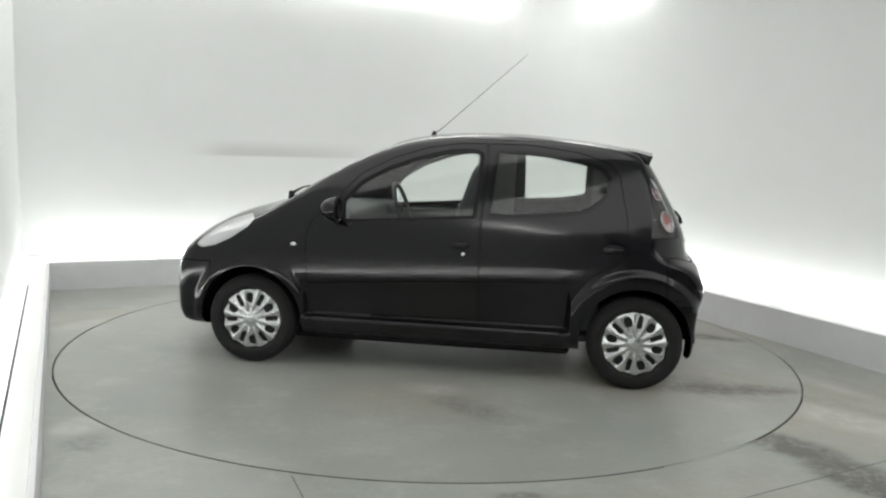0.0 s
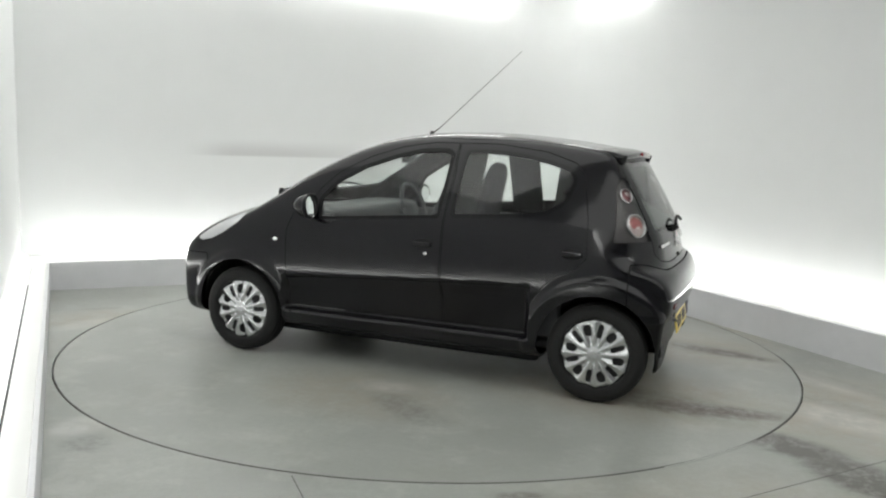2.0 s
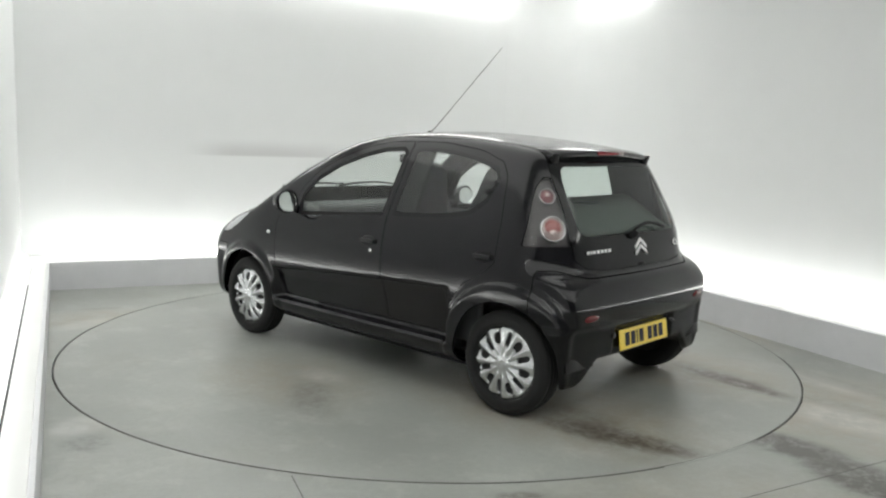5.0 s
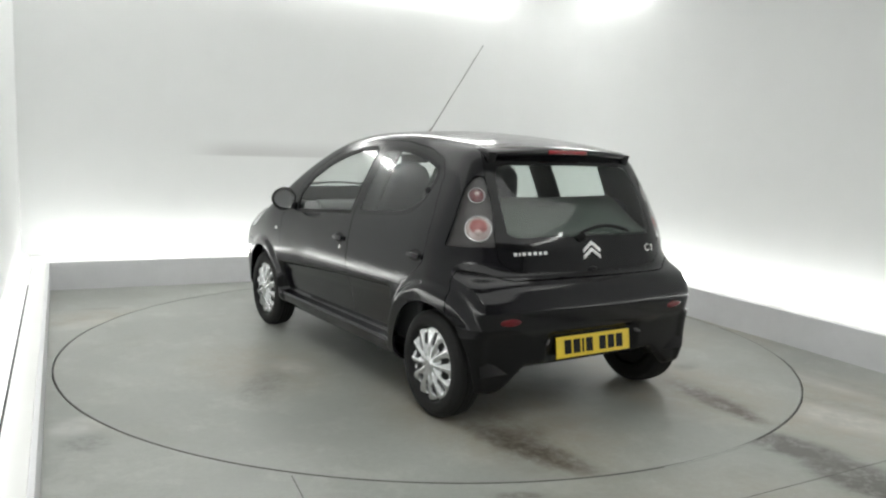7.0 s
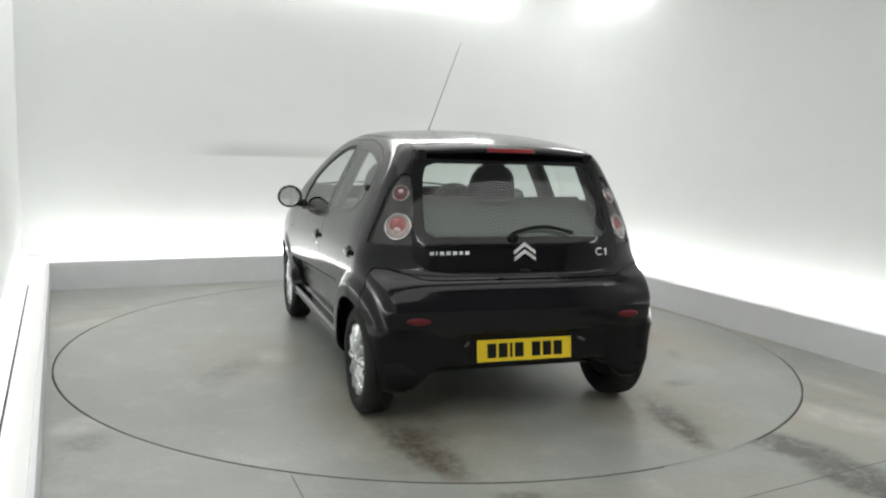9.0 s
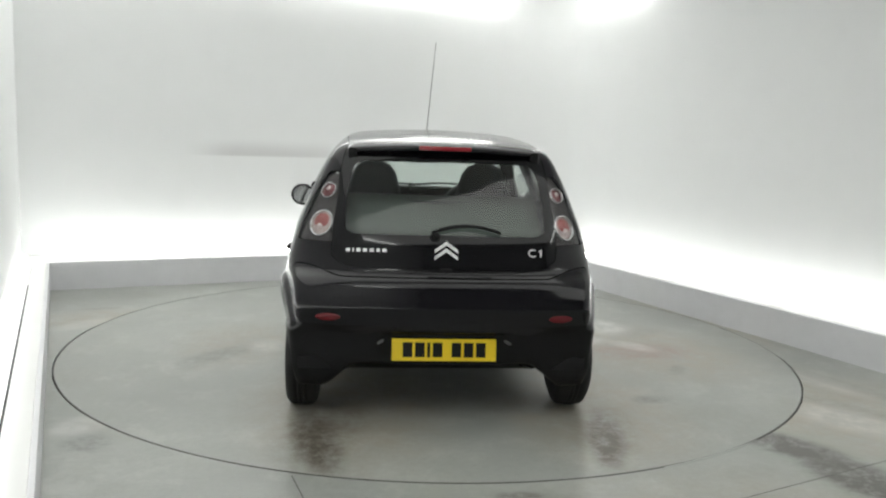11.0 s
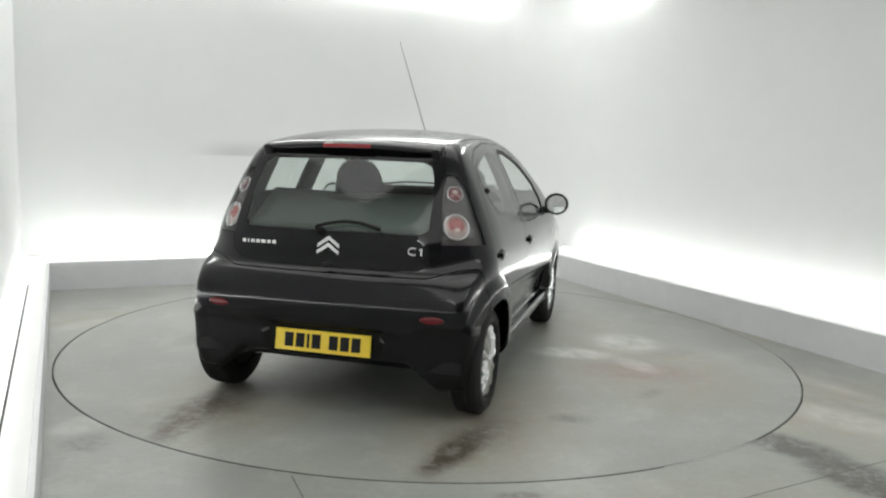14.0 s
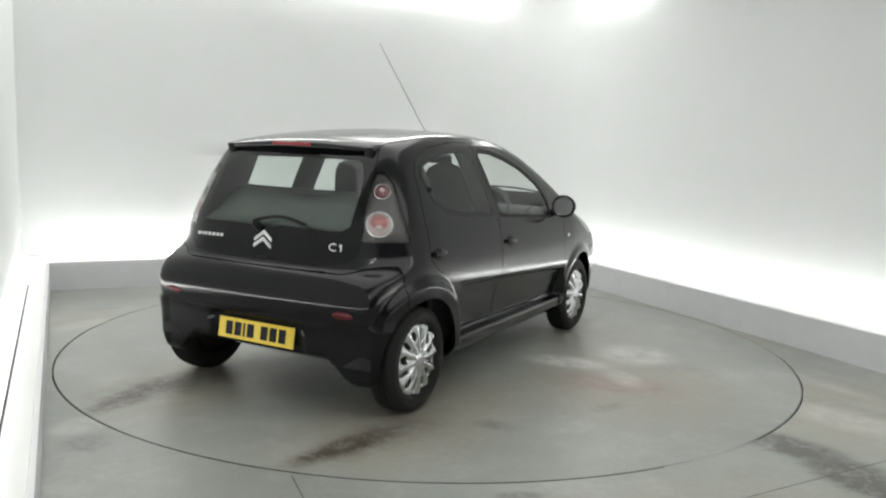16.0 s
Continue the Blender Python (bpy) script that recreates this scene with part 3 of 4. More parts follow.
REAR_DOOR = ((-0.262, 0.335), (-0.252, 0.6), (-0.248, 0.95), (-0.266, 1.2), (-0.256, 1.408), (-0.50, 1.408), (-0.80, 1.372), (-0.98, 1.315), (-1.04, 1.24), (-1.09, 1.0), (-1.10, 0.80), (-1.03, 0.735), (-0.90, 0.665), (-0.79, 0.52), (-0.765, 0.335))
TAILGATE = ((-0.3, 0.768), (0.35, 0.768), (0.50, 0.785), (0.565, 0.83), (0.570, 0.93), (0.555, 1.10), (0.535, 1.25), (0.51, 1.36), (-0.3, 1.375))
TAIL_GLASS = ((-0.3, 0.945), (0.46, 0.945), (0.505, 0.97), (0.500, 1.12), (0.482, 1.23), (0.460, 1.285), (0.41, 1.303), (-0.3, 1.310))
WINDSCREEN = ((0.40, -0.3), (0.40, 0.50), (0.58, 0.57), (0.80, 0.635), (0.98, 0.66), (1.0, 0.5), (1.005, -0.3))
BONNET = ((1.05, -0.3), (1.05, 0.62), (1.25, 0.66), (1.45, 0.61), (1.62, 0.52), (1.76, 0.36), (1.80, -0.3))
ROOF = ((0.36, -0.3), (0.36, 0.46), (0.2, 0.50), (-0.3, 0.515), (-0.9, 0.505), (-1.12, 0.49), (-1.14, -0.3))
# tail lamp, seen square to the rear corner: across it, and up
LAMP = ((-0.345, 0.905), (-0.585, 0.908), (-0.572, 0.96), (-0.555, 1.06), (-0.525, 1.16), (-0.49, 1.235), (-0.455, 1.235), (-0.415, 1.18), (-0.385, 1.05))
HEADLIGHT = ((1.17, 0.905), (1.20, 0.860), (1.31, 0.785), (1.41, 0.735), (1.50, 0.715), (1.555, 0.74), (1.52, 0.83), (1.42, 0.885), (1.29, 0.92))
GAP = 0.0016


def lamp_outline(points, radius=0.0, grow=0.0):
    f = outline(points, radius)
    return lambda x, y, z: np.maximum(f((x + y) * 0.7071, z) - grow, np.maximum(x + 1.1, 0.3 - y))


def cut_car():
    p = Panels(*half_shell())
    p.cut("shell", lambda x, y, z: -y, "keep")
    p.f = [f for f, l in zip(p.f, p.lab) if l == "keep"]
    p.lab = ["shell"] * len(p.f)
    for wx, r in ((WHEEL_X, 0.332), (-WHEEL_X, 0.326)):
        p.cut("shell", lambda x, y, z: np.maximum(np.hypot(x - wx, z - 0.283) - r, 0.50 - y), "void")

    def panel(fn, name, gap=GAP):
        p.cut("shell", fn(gap), "seam")
        p.cut("seam", fn(-gap), name)
    panel(lambda g: lamp_outline(LAMP, 0.008, g), "tail_lamp")
    panel(lambda g: rear(TAILGATE, 0.0, g), "tailgate")
    p.cut("tailgate", rear(TAIL_GLASS, 0.0), "tail_glass")
    panel(lambda g: flank(FRONT_DOOR, 0.0, g), "front_door")
    panel(lambda g: flank(REAR_DOOR, 0.0, g), "rear_door")
    p.cut("front_door", flank(FRONT_WINDOW, 0.0, 0.022), "front_frame")
    p.cut("front_frame", flank(FRONT_WINDOW), "front_window")
    p.cut("rear_door", flank(REAR_WINDOW, 0.0, 0.022), "rear_frame")
    p.cut("rear_frame", flank(REAR_WINDOW), "rear_window")
    panel(lambda g: (lambda f: (lambda x, y, z: np.maximum(f(x, z) - g, np.maximum(0.42 - y, -1))))(outline(HEADLIGHT, 0.006)), "headlight")
    panel(lambda g: above(WINDSCREEN, 0.0, g), "windscreen")
    panel(lambda g: above(BONNET, 0.0, g), "bonnet", 0.003)
    panel(lambda g: above(ROOF, 0.0, g, 1.25), "roof", 0.0025)
    # bumpers
    panel(lambda g: (lambda x, y, z: np.maximum(np.maximum(x + 1.33, z - 0.742 - 0.04 * step(y, 0.5, 0.7)), -z + 0.10) - g), "rear_bumper", 0.0025)
    p.cut("rear_bumper", lambda x, y, z: z - 0.487 - 0.03 * step(y, 0.35, 0.6) + 0.03 * np.exp(-((y - 0.42) / 0.08) ** 2), "valance")
    panel(lambda g: (lambda x, y, z: np.maximum(1.44 - x, z - 0.63) - g), "front_bumper", 0.0025)
    return p


# ---------------------------------------------------------------- the car
def paint_material():
    m, n, l, b = mat("black_car_paint")
    tex = n.new("ShaderNodeTexNoise")
    tex.inputs["Scale"].default_value = 900
    dust = n.new("ShaderNodeTexNoise")
    dust.inputs["Scale"].default_value, dust.inputs["Detail"].default_value = 5, 6
    co = n.new("ShaderNodeTexCoord")
    for t in (tex, dust):
        l.new(co.outputs["Object"], t.inputs["Vector"])
    mix = n.new("ShaderNodeMix")
    mix.data_type = "RGBA"
    mix.inputs[6].default_value, mix.inputs[7].default_value = (0.0026, 0.0023, 0.0037, 1), (0.0056, 0.0052, 0.0078, 1)
    l.new(tex.outputs["Fac"], mix.inputs["Factor"])
    l.new(mix.outputs[2], b.inputs["Base Color"])
    r = n.new("ShaderNodeMapRange")
    for k, v in zip(("From Min", "From Max", "To Min", "To Max"), (0.35, 0.7, 0.09, 0.17)):
        r.inputs[k].default_value = v
    l.new(dust.outputs["Fac"], r.inputs["Value"])
    l.new(r.outputs["Result"], b.inputs["Coat Roughness"])
    b.inputs["Roughness"].default_value = 0.4
    b.inputs["Coat Weight"].default_value = 1.0
    b.inputs["Coat IOR"].default_value = 1.46
    b.inputs["Specular IOR Level"].default_value = 0.0
    return m


PAINT = paint_material()
VALANCE = plain("satin_black_bumper_plastic", (0.006, 0.006, 0.0068), 0.24, vary=0.2, scale=300, bump=0.03, spec=0.26)
TRIM = plain("black_plastic", (0.007, 0.007, 0.0075), 0.5, vary=0.2, scale=300, bump=0.05, spec=0.22)
AERIAL = plain("grey_aerial", (0.10, 0.10, 0.10), 0.4, 0.5)
RUBBER = plain("tyre_rubber", (0.009, 0.009, 0.009), 0.8, bump=0.2, scale=120, vary=0.25)
BADGE = plain("satin_chrome", (0.88, 0.88, 0.88), 0.35, 0.6, vary=0.03)
SILVER = plain("silver_hubcap_paint", (0.58, 0.59, 0.60), 0.26, 0.9, 0.5, vary=0.05, scale=40)
CHROME = plain("bright_chrome", (0.80, 0.80, 0.80), 0.12, 1.0, vary=0.03)
PLASTIC = plain("dark_grey_cabin_plastic", (0.055, 0.058, 0.06), 0.6, vary=0.15, scale=200, bump=0.1)
SHELF = plain("grey_shelf_cloth", (0.115, 0.127, 0.118), 0.9, vary=0.15, scale=200, bump=0.2)
CLOTH = plain("dark_seat_cloth", (0.035, 0.036, 0.04), 0.9, vary=0.3, scale=350, bump=0.3)
BLACKGLASS = plain("black_glass_edge", (0.004, 0.004, 0.005), 0.06, vary=0.1, spec=0.35)
GLASS = clear("window_glass", (0.92, 0.95, 0.935))
REARGLASS = clear("tinted_rear_glass", (0.80, 0.87, 0.84))
LENS = clear("clear_lamp_lens", (0.85, 0.85, 0.86), base=0.03)
SMOKE = plain("grey_lamp_bowl", (0.090, 0.084, 0.083), 0.3, 0.4, vary=0.3, scale=30)
REDLENS = plain("red_lamp_plastic", (0.27, 0.012, 0.02), 0.15, 0.0, 1.0, vary=0.12, scale=80)
DULLRING = plain("lamp_ring_chrome", (0.66, 0.66, 0.66), 0.25, 1.0, vary=0.1)
REFLECTOR = plain("dull_red_reflector", (0.12, 0.006, 0.010), 0.25, vary=0.2, scale=120)
AMBER = plain("pale_pink_lamp_plastic", (0.66, 0.53, 0.50), 0.2, 0.3, 1.0, vary=0.12, scale=80)
YELLOW = plain("yellow_plate", (0.80, 0.58, 0.02), 0.35, vary=0.05, scale=150)
INK = plain("black_plate_ink", (0.008, 0.008, 0.008), 0.5, spec=0.2)
ROSE = plain("smoked_rose_lamp_plastic", (0.20, 0.060, 0.066), 0.12, 0.3, 1.0, vary=0.25, scale=60)
PINK = plain("faded_red_lamp_plastic", (0.44, 0.135, 0.125), 0.15, 0.2, 1.0, vary=0.25, scale=60)
WHITELAMP = plain("white_lamp_plastic", (0.75, 0.76, 0.76), 0.2, 0.0, 1.0, vary=0.03)


def surf_x(y, z):
    """Where the skin lies at the rear."""
    lo, hi = -1.75, -0.9
    for _ in range(40):
        m = (lo + hi) / 2
        if skin(np.array([m]), np.array([y]), np.array([z]))[0] > 0:
            lo = m
        else:
            hi = m
    return (lo + hi) / 2


def surf_y(x, z):
    lo, hi = 0.2, 1.0
    for _ in range(40):
        m = (lo + hi) / 2
        if skin(np.array([x]), np.array([m]), np.array([z]))[0] > 0:
            hi = m
        else:
            lo = m
    return (lo + hi) / 2


def surf_z(x, y):
    lo, hi = 0.5, 1.6
    for _ in range(40):
        m = (lo + hi) / 2
        if skin(np.array([x]), np.array([y]), np.array([m]))[0] > 0:
            hi = m
        else:
            lo = m
    return (lo + hi) / 2


def hubcap_mesh():
    """A domed cover with pairs of long slots between its spokes, facing +y."""
    rings, seg = 26, 168
    verts, faces = [], []
    R = 0.197
    for i in range(rings + 1):
        r = R * i / rings
        for k in range(seg):
            a = 2 * math.pi * k / seg
            verts.append((r * math.cos(a), 0.0, r * math.sin(a)))
    for i in range(rings):
        for k in range(seg):
            faces.append([i * seg + k, (i + 1) * seg + k, (i + 1) * seg + (k + 1) % seg, i * seg + (k + 1) % seg])
    p = Panels(verts, faces)
    count = 12

    def slot(x, y, z):
        r, a = np.hypot(x, z), np.arctan2(z, x)
        k = np.round(a / (2 * math.pi / count))
        d = a - k * 2 * math.pi / count
        odd = np.mod(k, 2)
        r0, r1 = np.where(odd > 0.5, 0.124, 0.106), np.where(odd > 0.5, 0.143, 0.156)
        u, w = r * np.cos(d), r * np.sin(d)
        return np.hypot(np.clip(r0 - u, 0, None) + np.clip(u - r1, 0, None), w) - np.where(odd > 0.5, 0.0220, 0.0140)
    p.cut("shell", slot, "hole")
    fs = [f for f, l in zip(p.f, p.lab) if l == "shell"]
    used = sorted({i for f in fs for i in f})
    at = {i: k for k, i in enumerate(used)}
    fs = [[at[i] for i in f] for f in fs]
    co = np.array([p.v[i] for i in used])
    r = np.hypot(co[:, 0], co[:, 2])
    ang = np.arctan2(co[:, 2], co[:, 0])
    co[:, 1] = 0.016 * (1 - (r / R) ** 2) - 0.010 * step(r, 0.182, 0.197) + 0.006 * step(-r, -0.034, -0.028)
    co[:, 1] += 0.008 * np.cos(ang * 12) * step(r, 0.04, 0.09) * -1
    verts = [tuple(c) for c in co]
    seen = {(a, b) for f in fs for a, b in zip(f, f[1:] + f[:1])}
    back = {}
    for a, b in list(seen):
        if (b, a) in seen or r[a] < 0.01:
            continue
        for i in (a, b):
            if i not in back:
                back[i] = len(verts)
                verts.append((co[i, 0], co[i, 1] - 0.018, co[i, 2]))
        fs.append([b, a, back[a], back[b]])
    return verts, fs


def build_wheel(parent, x, sgn, cap, spin):
    w = part("wheel", lathe([(0.05, -0.07), (0.16, -0.07), (0.172, -0.02), (0.172, 0.045), (0.05, 0.045)], 40), DARK, parent, "steel wheel behind a silver hubcap")
    w.matrix_basis = pose(x, sgn * 0.712, WHEEL_R, 0, 0, 0 if sgn > 0 else 180)
    prof = [(0.176, -0.070), (0.200, -0.079), (0.235, -0.080), (0.262, -0.070), (0.2735, -0.058), (0.2775, -0.03), (0.2775, -0.026), (0.271, -0.024), (0.271, -0.019), (0.278, -0.017), (0.278, -0.003),
            (0.271, -0.001), (0.271, 0.004), (0.278, 0.006), (0.278, 0.019), (0.271, 0.021), (0.271, 0.026), (0.2775, 0.03), (0.2735, 0.058), (0.262, 0.070), (0.250, 0.0765), (0.248, 0.079), (0.235, 0.080), (0.215, 0.0815), (0.206, 0.079), (0.200, 0.072), (0.196, 0.060), (0.192, 0.04)]
    part("tyre", lathe(prof, 72), RUBBER, w, "black rubber tyre", True)
    h = raw("hubcap", *cap, SILVER, w, "silver multi-slot hubcap")
    h.matrix_basis = pose(0, 0.062, 0, 0, spin, 0)
    part("hub_badge", lathe([(0.001, 0.083), (0.016, 0.083), (0.021, 0.081), (0.022, 0.070)], 24), SILVER, w, "", True)
    # the dark house of the wheel
    liner = part("wheel_arch_liner", lathe([(0.349, 0.02), (0.352, -0.22), (0.02, -0.23)], 40), TRIM, parent, "black plastic arch liner", True)
    liner.matrix_basis = pose(x, sgn * 0.70, 0.283, 0, 0, 0 if sgn > 0 else 180)
    me = liner.data
    bm = bmesh.new()
    bm.from_mesh(me)
    bmesh.ops.delete(bm, geom=[v for v in bm.verts if v.co.z < -0.03], context="VERTS")
    bm.to_mesh(me)
    bm.free()
    return w


def bars(name, widths, gap, height, parent, place, material, depth=0.004):
    """A row of plain bars along x, centred, each a part of its own; a width below zero leaves a space."""
    x = -(sum(abs(w) for w in widths) + gap * (len(widths) - 1)) / 2
    for w in widths:
        if w > 0:
            ob = part(name, box(x, x + w, -height / 2, height / 2, 0, depth, 0.0005, 1), material, parent)
            ob.matrix_basis = place
        x += abs(w) + gap


def model_mark(parent, place):
    """An open ring and an upright bar."""
    bm = tube([(0.028 * math.cos(a) - 0.022, 0.021 * math.sin(a), 0.002) for a in [radians(55 + 250 * k / 16) for k in range(17)]], 0.0045, 6)
    ob = part("mark", bm, BADGE, parent, "chrome mark", True)
    ob.matrix_basis = place
    bm = box(0.024, 0.034, -0.022, 0.022, 0, 0.005, 0.001, 1)
    box(0.014, 0.026, 0.008, 0.016, 0, 0.005, 0.001, 1, bm)
    ob = part("mark", bm, BADGE, parent, "chrome mark")
    ob.matrix_basis = place


def on_tail(y, z, lift=0.0):
    """A place on the rear skin: local x to the car's right, y up along the skin, z out."""
    x = surf_x(y, z)
    n = Vector(skin_normal(np.array([[x, y, z]]))[0])
    u = Vector((0, -1, 0))
    u = (u - n * u.dot(n)).normalized()
    v = n.cross(u)
    m = Matrix((u, v, n)).transposed().to_4x4()
    return Matrix.Translation(Vector((x, y, z)) + n * lift) @ m


def on_flank(x, z, sgn, lift=0.0):
    """A place on a flank: local x forward, z out."""
    y = surf_y(x, z)
    n = Vector(skin_normal(np.array([[x, y, z]]))[0])
    n.y *= sgn
    u = Vector((1, 0, 0))
    u = (u - n * u.dot(n)).normalized()
    v = n.cross(u)
    return Matrix.Translation(Vector((x, sgn * y, z)) + n * lift) @ Matrix((u, v, n)).transposed().to_4x4()


def dome(rx, ry, rz, seg=28, rings=10, floor=0.0):
    bm = bmesh.new()
    bmesh.ops.create_uvsphere(bm, u_segments=seg, v_segments=rings * 2, radius=1)
    bmesh.ops.delete(bm, geom=[v for v in bm.verts if v.co.z < floor - 1e-4], context="VERTS")
    bmesh.ops.scale(bm, vec=(rx, ry, rz), verts=bm.verts[:])
    return bm


def build_seat(car, x, y, rear_bench=False):
    wide = 0.25 if not rear_bench else 0.60
    s = part("rear_bench" if rear_bench else "front_seat", box(x - 0.05, x + 0.45, y - wide, y + wide, 0.36, 0.52, 0.05, 3), CLOTH, car, "dark cloth seat", True)
    if rear_bench:
        bm = box(-0.07, 0.07, -wide, wide, 0, 0.66, 0.05, 3)
    else:
        # shoulders run up into a fixed, rounded head restraint
        bm = bmesh.new()
        prof = ((0.0, 0.23, 0.08), (0.05, 0.245, 0.09), (0.25, 0.25, 0.085), (0.42, 0.235, 0.075), (0.52, 0.20, 0.065), (0.60, 0.165, 0.058), (0.68, 0.15, 0.055), (0.75, 0.135, 0.05), (0.80, 0.10, 0.042), (0.825, 0.05, 0.028), (0.83, 0.01, 0.01))
        rings = []
        for z, w, d in prof:
            w *= 1.0 + 0.06 * step(z, 0.40, 0.56)
            rings.append([bm.verts.new((d * math.copysign(abs(math.cos(k * math.pi / 12)) ** 0.6, math.cos(k * math.pi / 12)), w * math.copysign(abs(math.sin(k * math.pi / 12)) ** 0.6, math.sin(k * math.pi / 12)), z)) for k in range(24)])
        for u, v in zip(rings, rings[1:]):
            for k in range(24):
                bm.faces.new((u[k], u[(k + 1) % 24], v[(k + 1) % 24], v[k]))
        bm.faces.new(rings[0][::-1]), bm.faces.new(rings[-1])
    b = part("backrest", bm, CLOTH, s, "tall dark backrest with fixed head restraint" if not rear_bench else "", True)
    b.matrix_basis = pose(x - 0.06, y, 0.48, 0, -16 if not rear_bench else -20, 0)
    return s


def build_car(p):
    car = empty("car")
    tagged(car, "small black five-door hatchback on the turntable", "car")

    def skin_part(label, name, material, parent, mirror="", rim=0.012, lift=0.0, text=""):
        return raw(name, *p.piece(label, mirror, rim, lift), material, parent, text)
    skin_part("shell", "body", PAINT, car, "both", 0.015, text="glossy black body shell")
    skin_part("roof", "roof", PAINT, car, "both", 0.006)
    skin_part("bonnet", "bonnet", PAINT, car, "both", 0.012)
    skin_part("windscreen", "windscreen", GLASS, car, "both", 0.004, -0.003, "clear curved windscreen")
    skin_part("front_bumper", "front_bumper", PAINT, car, "both", 0.012)
    bumper = skin_part("rear_bumper", "rear_bumper", PAINT, car, "both", 0.012, text="glossy black rear bumper")
    skin_part("valance", "valance", VALANCE, bumper, "both", 0.010, -0.004, "satin black lower valance with drooping corners")
    gate = skin_part("tailgate", "tailgate", BLACKGLASS, car, "both", 0.008, text="black glass tailgate")
    skin_part("tail_glass", "tailgate_window", REARGLASS, gate, "both", 0.003, -0.001, "tinted rear window glass")
    # dark underside of the seams
    seam = p.piece("seam", "both", 0.0, -0.010)
    raw("seam_backing", *seam, TRIM, car, "dark seams between the panels")
    cap = hubcap_mesh()
    for sgn, flip in ((1, ""), (-1, "flip")):
        door = skin_part("front_door", "front_door", PAINT, car, flip, text="black front door")
        skin_part("front_frame", "window_frame", TRIM, door, flip, 0.010, -0.001, "matt black window frame")
        skin_part("front_window", "window_glass", GLASS, door, flip, 0.004, -0.006, "clear side window")
        rdoor = skin_part("rear_door", "rear_door", PAINT, car, flip, text="black rear door")
        skin_part("rear_frame", "window_frame", BLACKGLASS, rdoor, flip, 0.010, 0.001, "glossy black window border")
        skin_part("rear_window", "window_glass", GLASS, rdoor, flip, 0.004, 0.001, "hinged rear side window")
        # handles
        for d, hx, hz in ((door, -0.125, 0.812), (rdoor, -1.02, 0.822)):
            m = on_flank(hx, hz, sgn)
            cup = part("handle_recess", dome(0.062, 0.032, 0.004, floor=0), TRIM, d, "", True)
            cup.matrix_basis = m
            hb = box(-0.058, 0.058, -0.012, 0.016, 0.006, 0.020, 0.006, 2)
            box(-0.055, -0.040, -0.010, 0.012, 0.0, 0.015, 0.003, 1, hb)
            box(0.040, 0.055, -0.010, 0.012, 0.0, 0.015, 0.003, 1, hb)
            hnd = part("door_handle", hb, PAINT, d, "black pull handle", True)
            hnd.matrix_basis = m
        if sgn > 0:
            lock = part("door_lock", lathe([(0.001, 0.006), (0.009, 0.006), (0.012, 0.003), (0.013, -0.002)], 20, "z"), CHROME, door, "bright lock barrel", True)
            lock.matrix_basis = on_flank(-0.149, 0.757, sgn)
        ind = part("side_repeater", dome(0.019, 0.012, 0.008), WHITELAMP, car, "clear oval side indicator", True)
        ind.matrix_basis = on_flank(0.893, 0.767, sgn)
        # mirror
        mir = empty_part("mirror", car)
        bm = dome(0.085, 0.062, 0.12, 32, 10, 0.0)
        bmesh.ops.transform(bm, matrix=pose(0.60, sgn * 0.868, 0.995, 0, 90, 0) @ Matrix.Diagonal((0.86, 1.34, 0.9, 1)), verts=bm.verts[:])
        part("mirror_housing", bm, PAINT, mir, "black mirror housing", True)
        bm = lathe([(0.001, 0.0), (0.066, 0.0), (0.07, 0.004)], 32, "z")
        bmesh.ops.transform(bm, matrix=pose(0.596, sgn * 0.868, 0.995, 0, 0, 8 * sgn) @ pose(0, 0, 0, 0, -83, 0) @ Matrix.Diagonal((0.97, 1.10, 1, 1)), verts=bm.verts[:])
        part("mirror_glass", bm, plain("mirror_silver", (0.85, 0.86, 0.86), 0.02, 1.0, vary=0.01) if sgn > 0 else bpy.data.materials["mirror_silver"], mir, "silvered mirror glass")
        part("mirror_rim", tube([(0.598, sgn * 0.868 + 0.079 * math.cos(a * math.pi / 16), 0.995 + 0.071 * math.sin(a * math.pi / 16)) for a in range(33)], 0.008, 6), TRIM, mir, "", True)
        part("mirror_foot", tube([(0.64, sgn * 0.74, 0.945), (0.645, sgn * 0.80, 0.945), (0.64, sgn * 0.85, 0.96)], [0.032, 0.024, 0.026], 10), TRIM, mir, "", True)
        # tail lamp: clear cover over a dark bowl with two round lights
        lamp = skin_part("tail_lamp", "tail_lamp", LENS, car, flip, 0.01, 0.002, "clear tail lamp cover over two round lights")
        raw("lamp_bowl", *p.piece("tail_lamp", flip, 0.0, -0.022), SMOKE, lamp, "dark lamp bowl")
        for (ly, lz, lr, mt, txt) in ((0.597, 1.152, 0.038, ROSE, "upper smoked red round light"), (0.630, 0.990, 0.060, AMBER, "large pale pink round light")):
            lx = surf_x(ly, lz)
            n = Vector(skin_normal(np.array([[lx, ly, lz]]))[0])
            n.y *= sgn
            rot = n.to_track_quat("Z", "Y").to_matrix().to_4x4()
            at = Matrix.Translation(Vector((lx, sgn * ly, lz)) - n * 0.020) @ rot
            o = part("lamp_reflector", lathe([(lr * 1.17, 0.009), (lr * 1.09, 0.016), (lr * 1.0, 0.010), (lr * 0.95, 0.002)], 32, "z"), DULLRING, lamp, "bright ring", True)
            o.matrix_basis = at
            o = part("light", dome(lr, lr, 0.016), mt, lamp, txt, True)
            o.matrix_basis = at
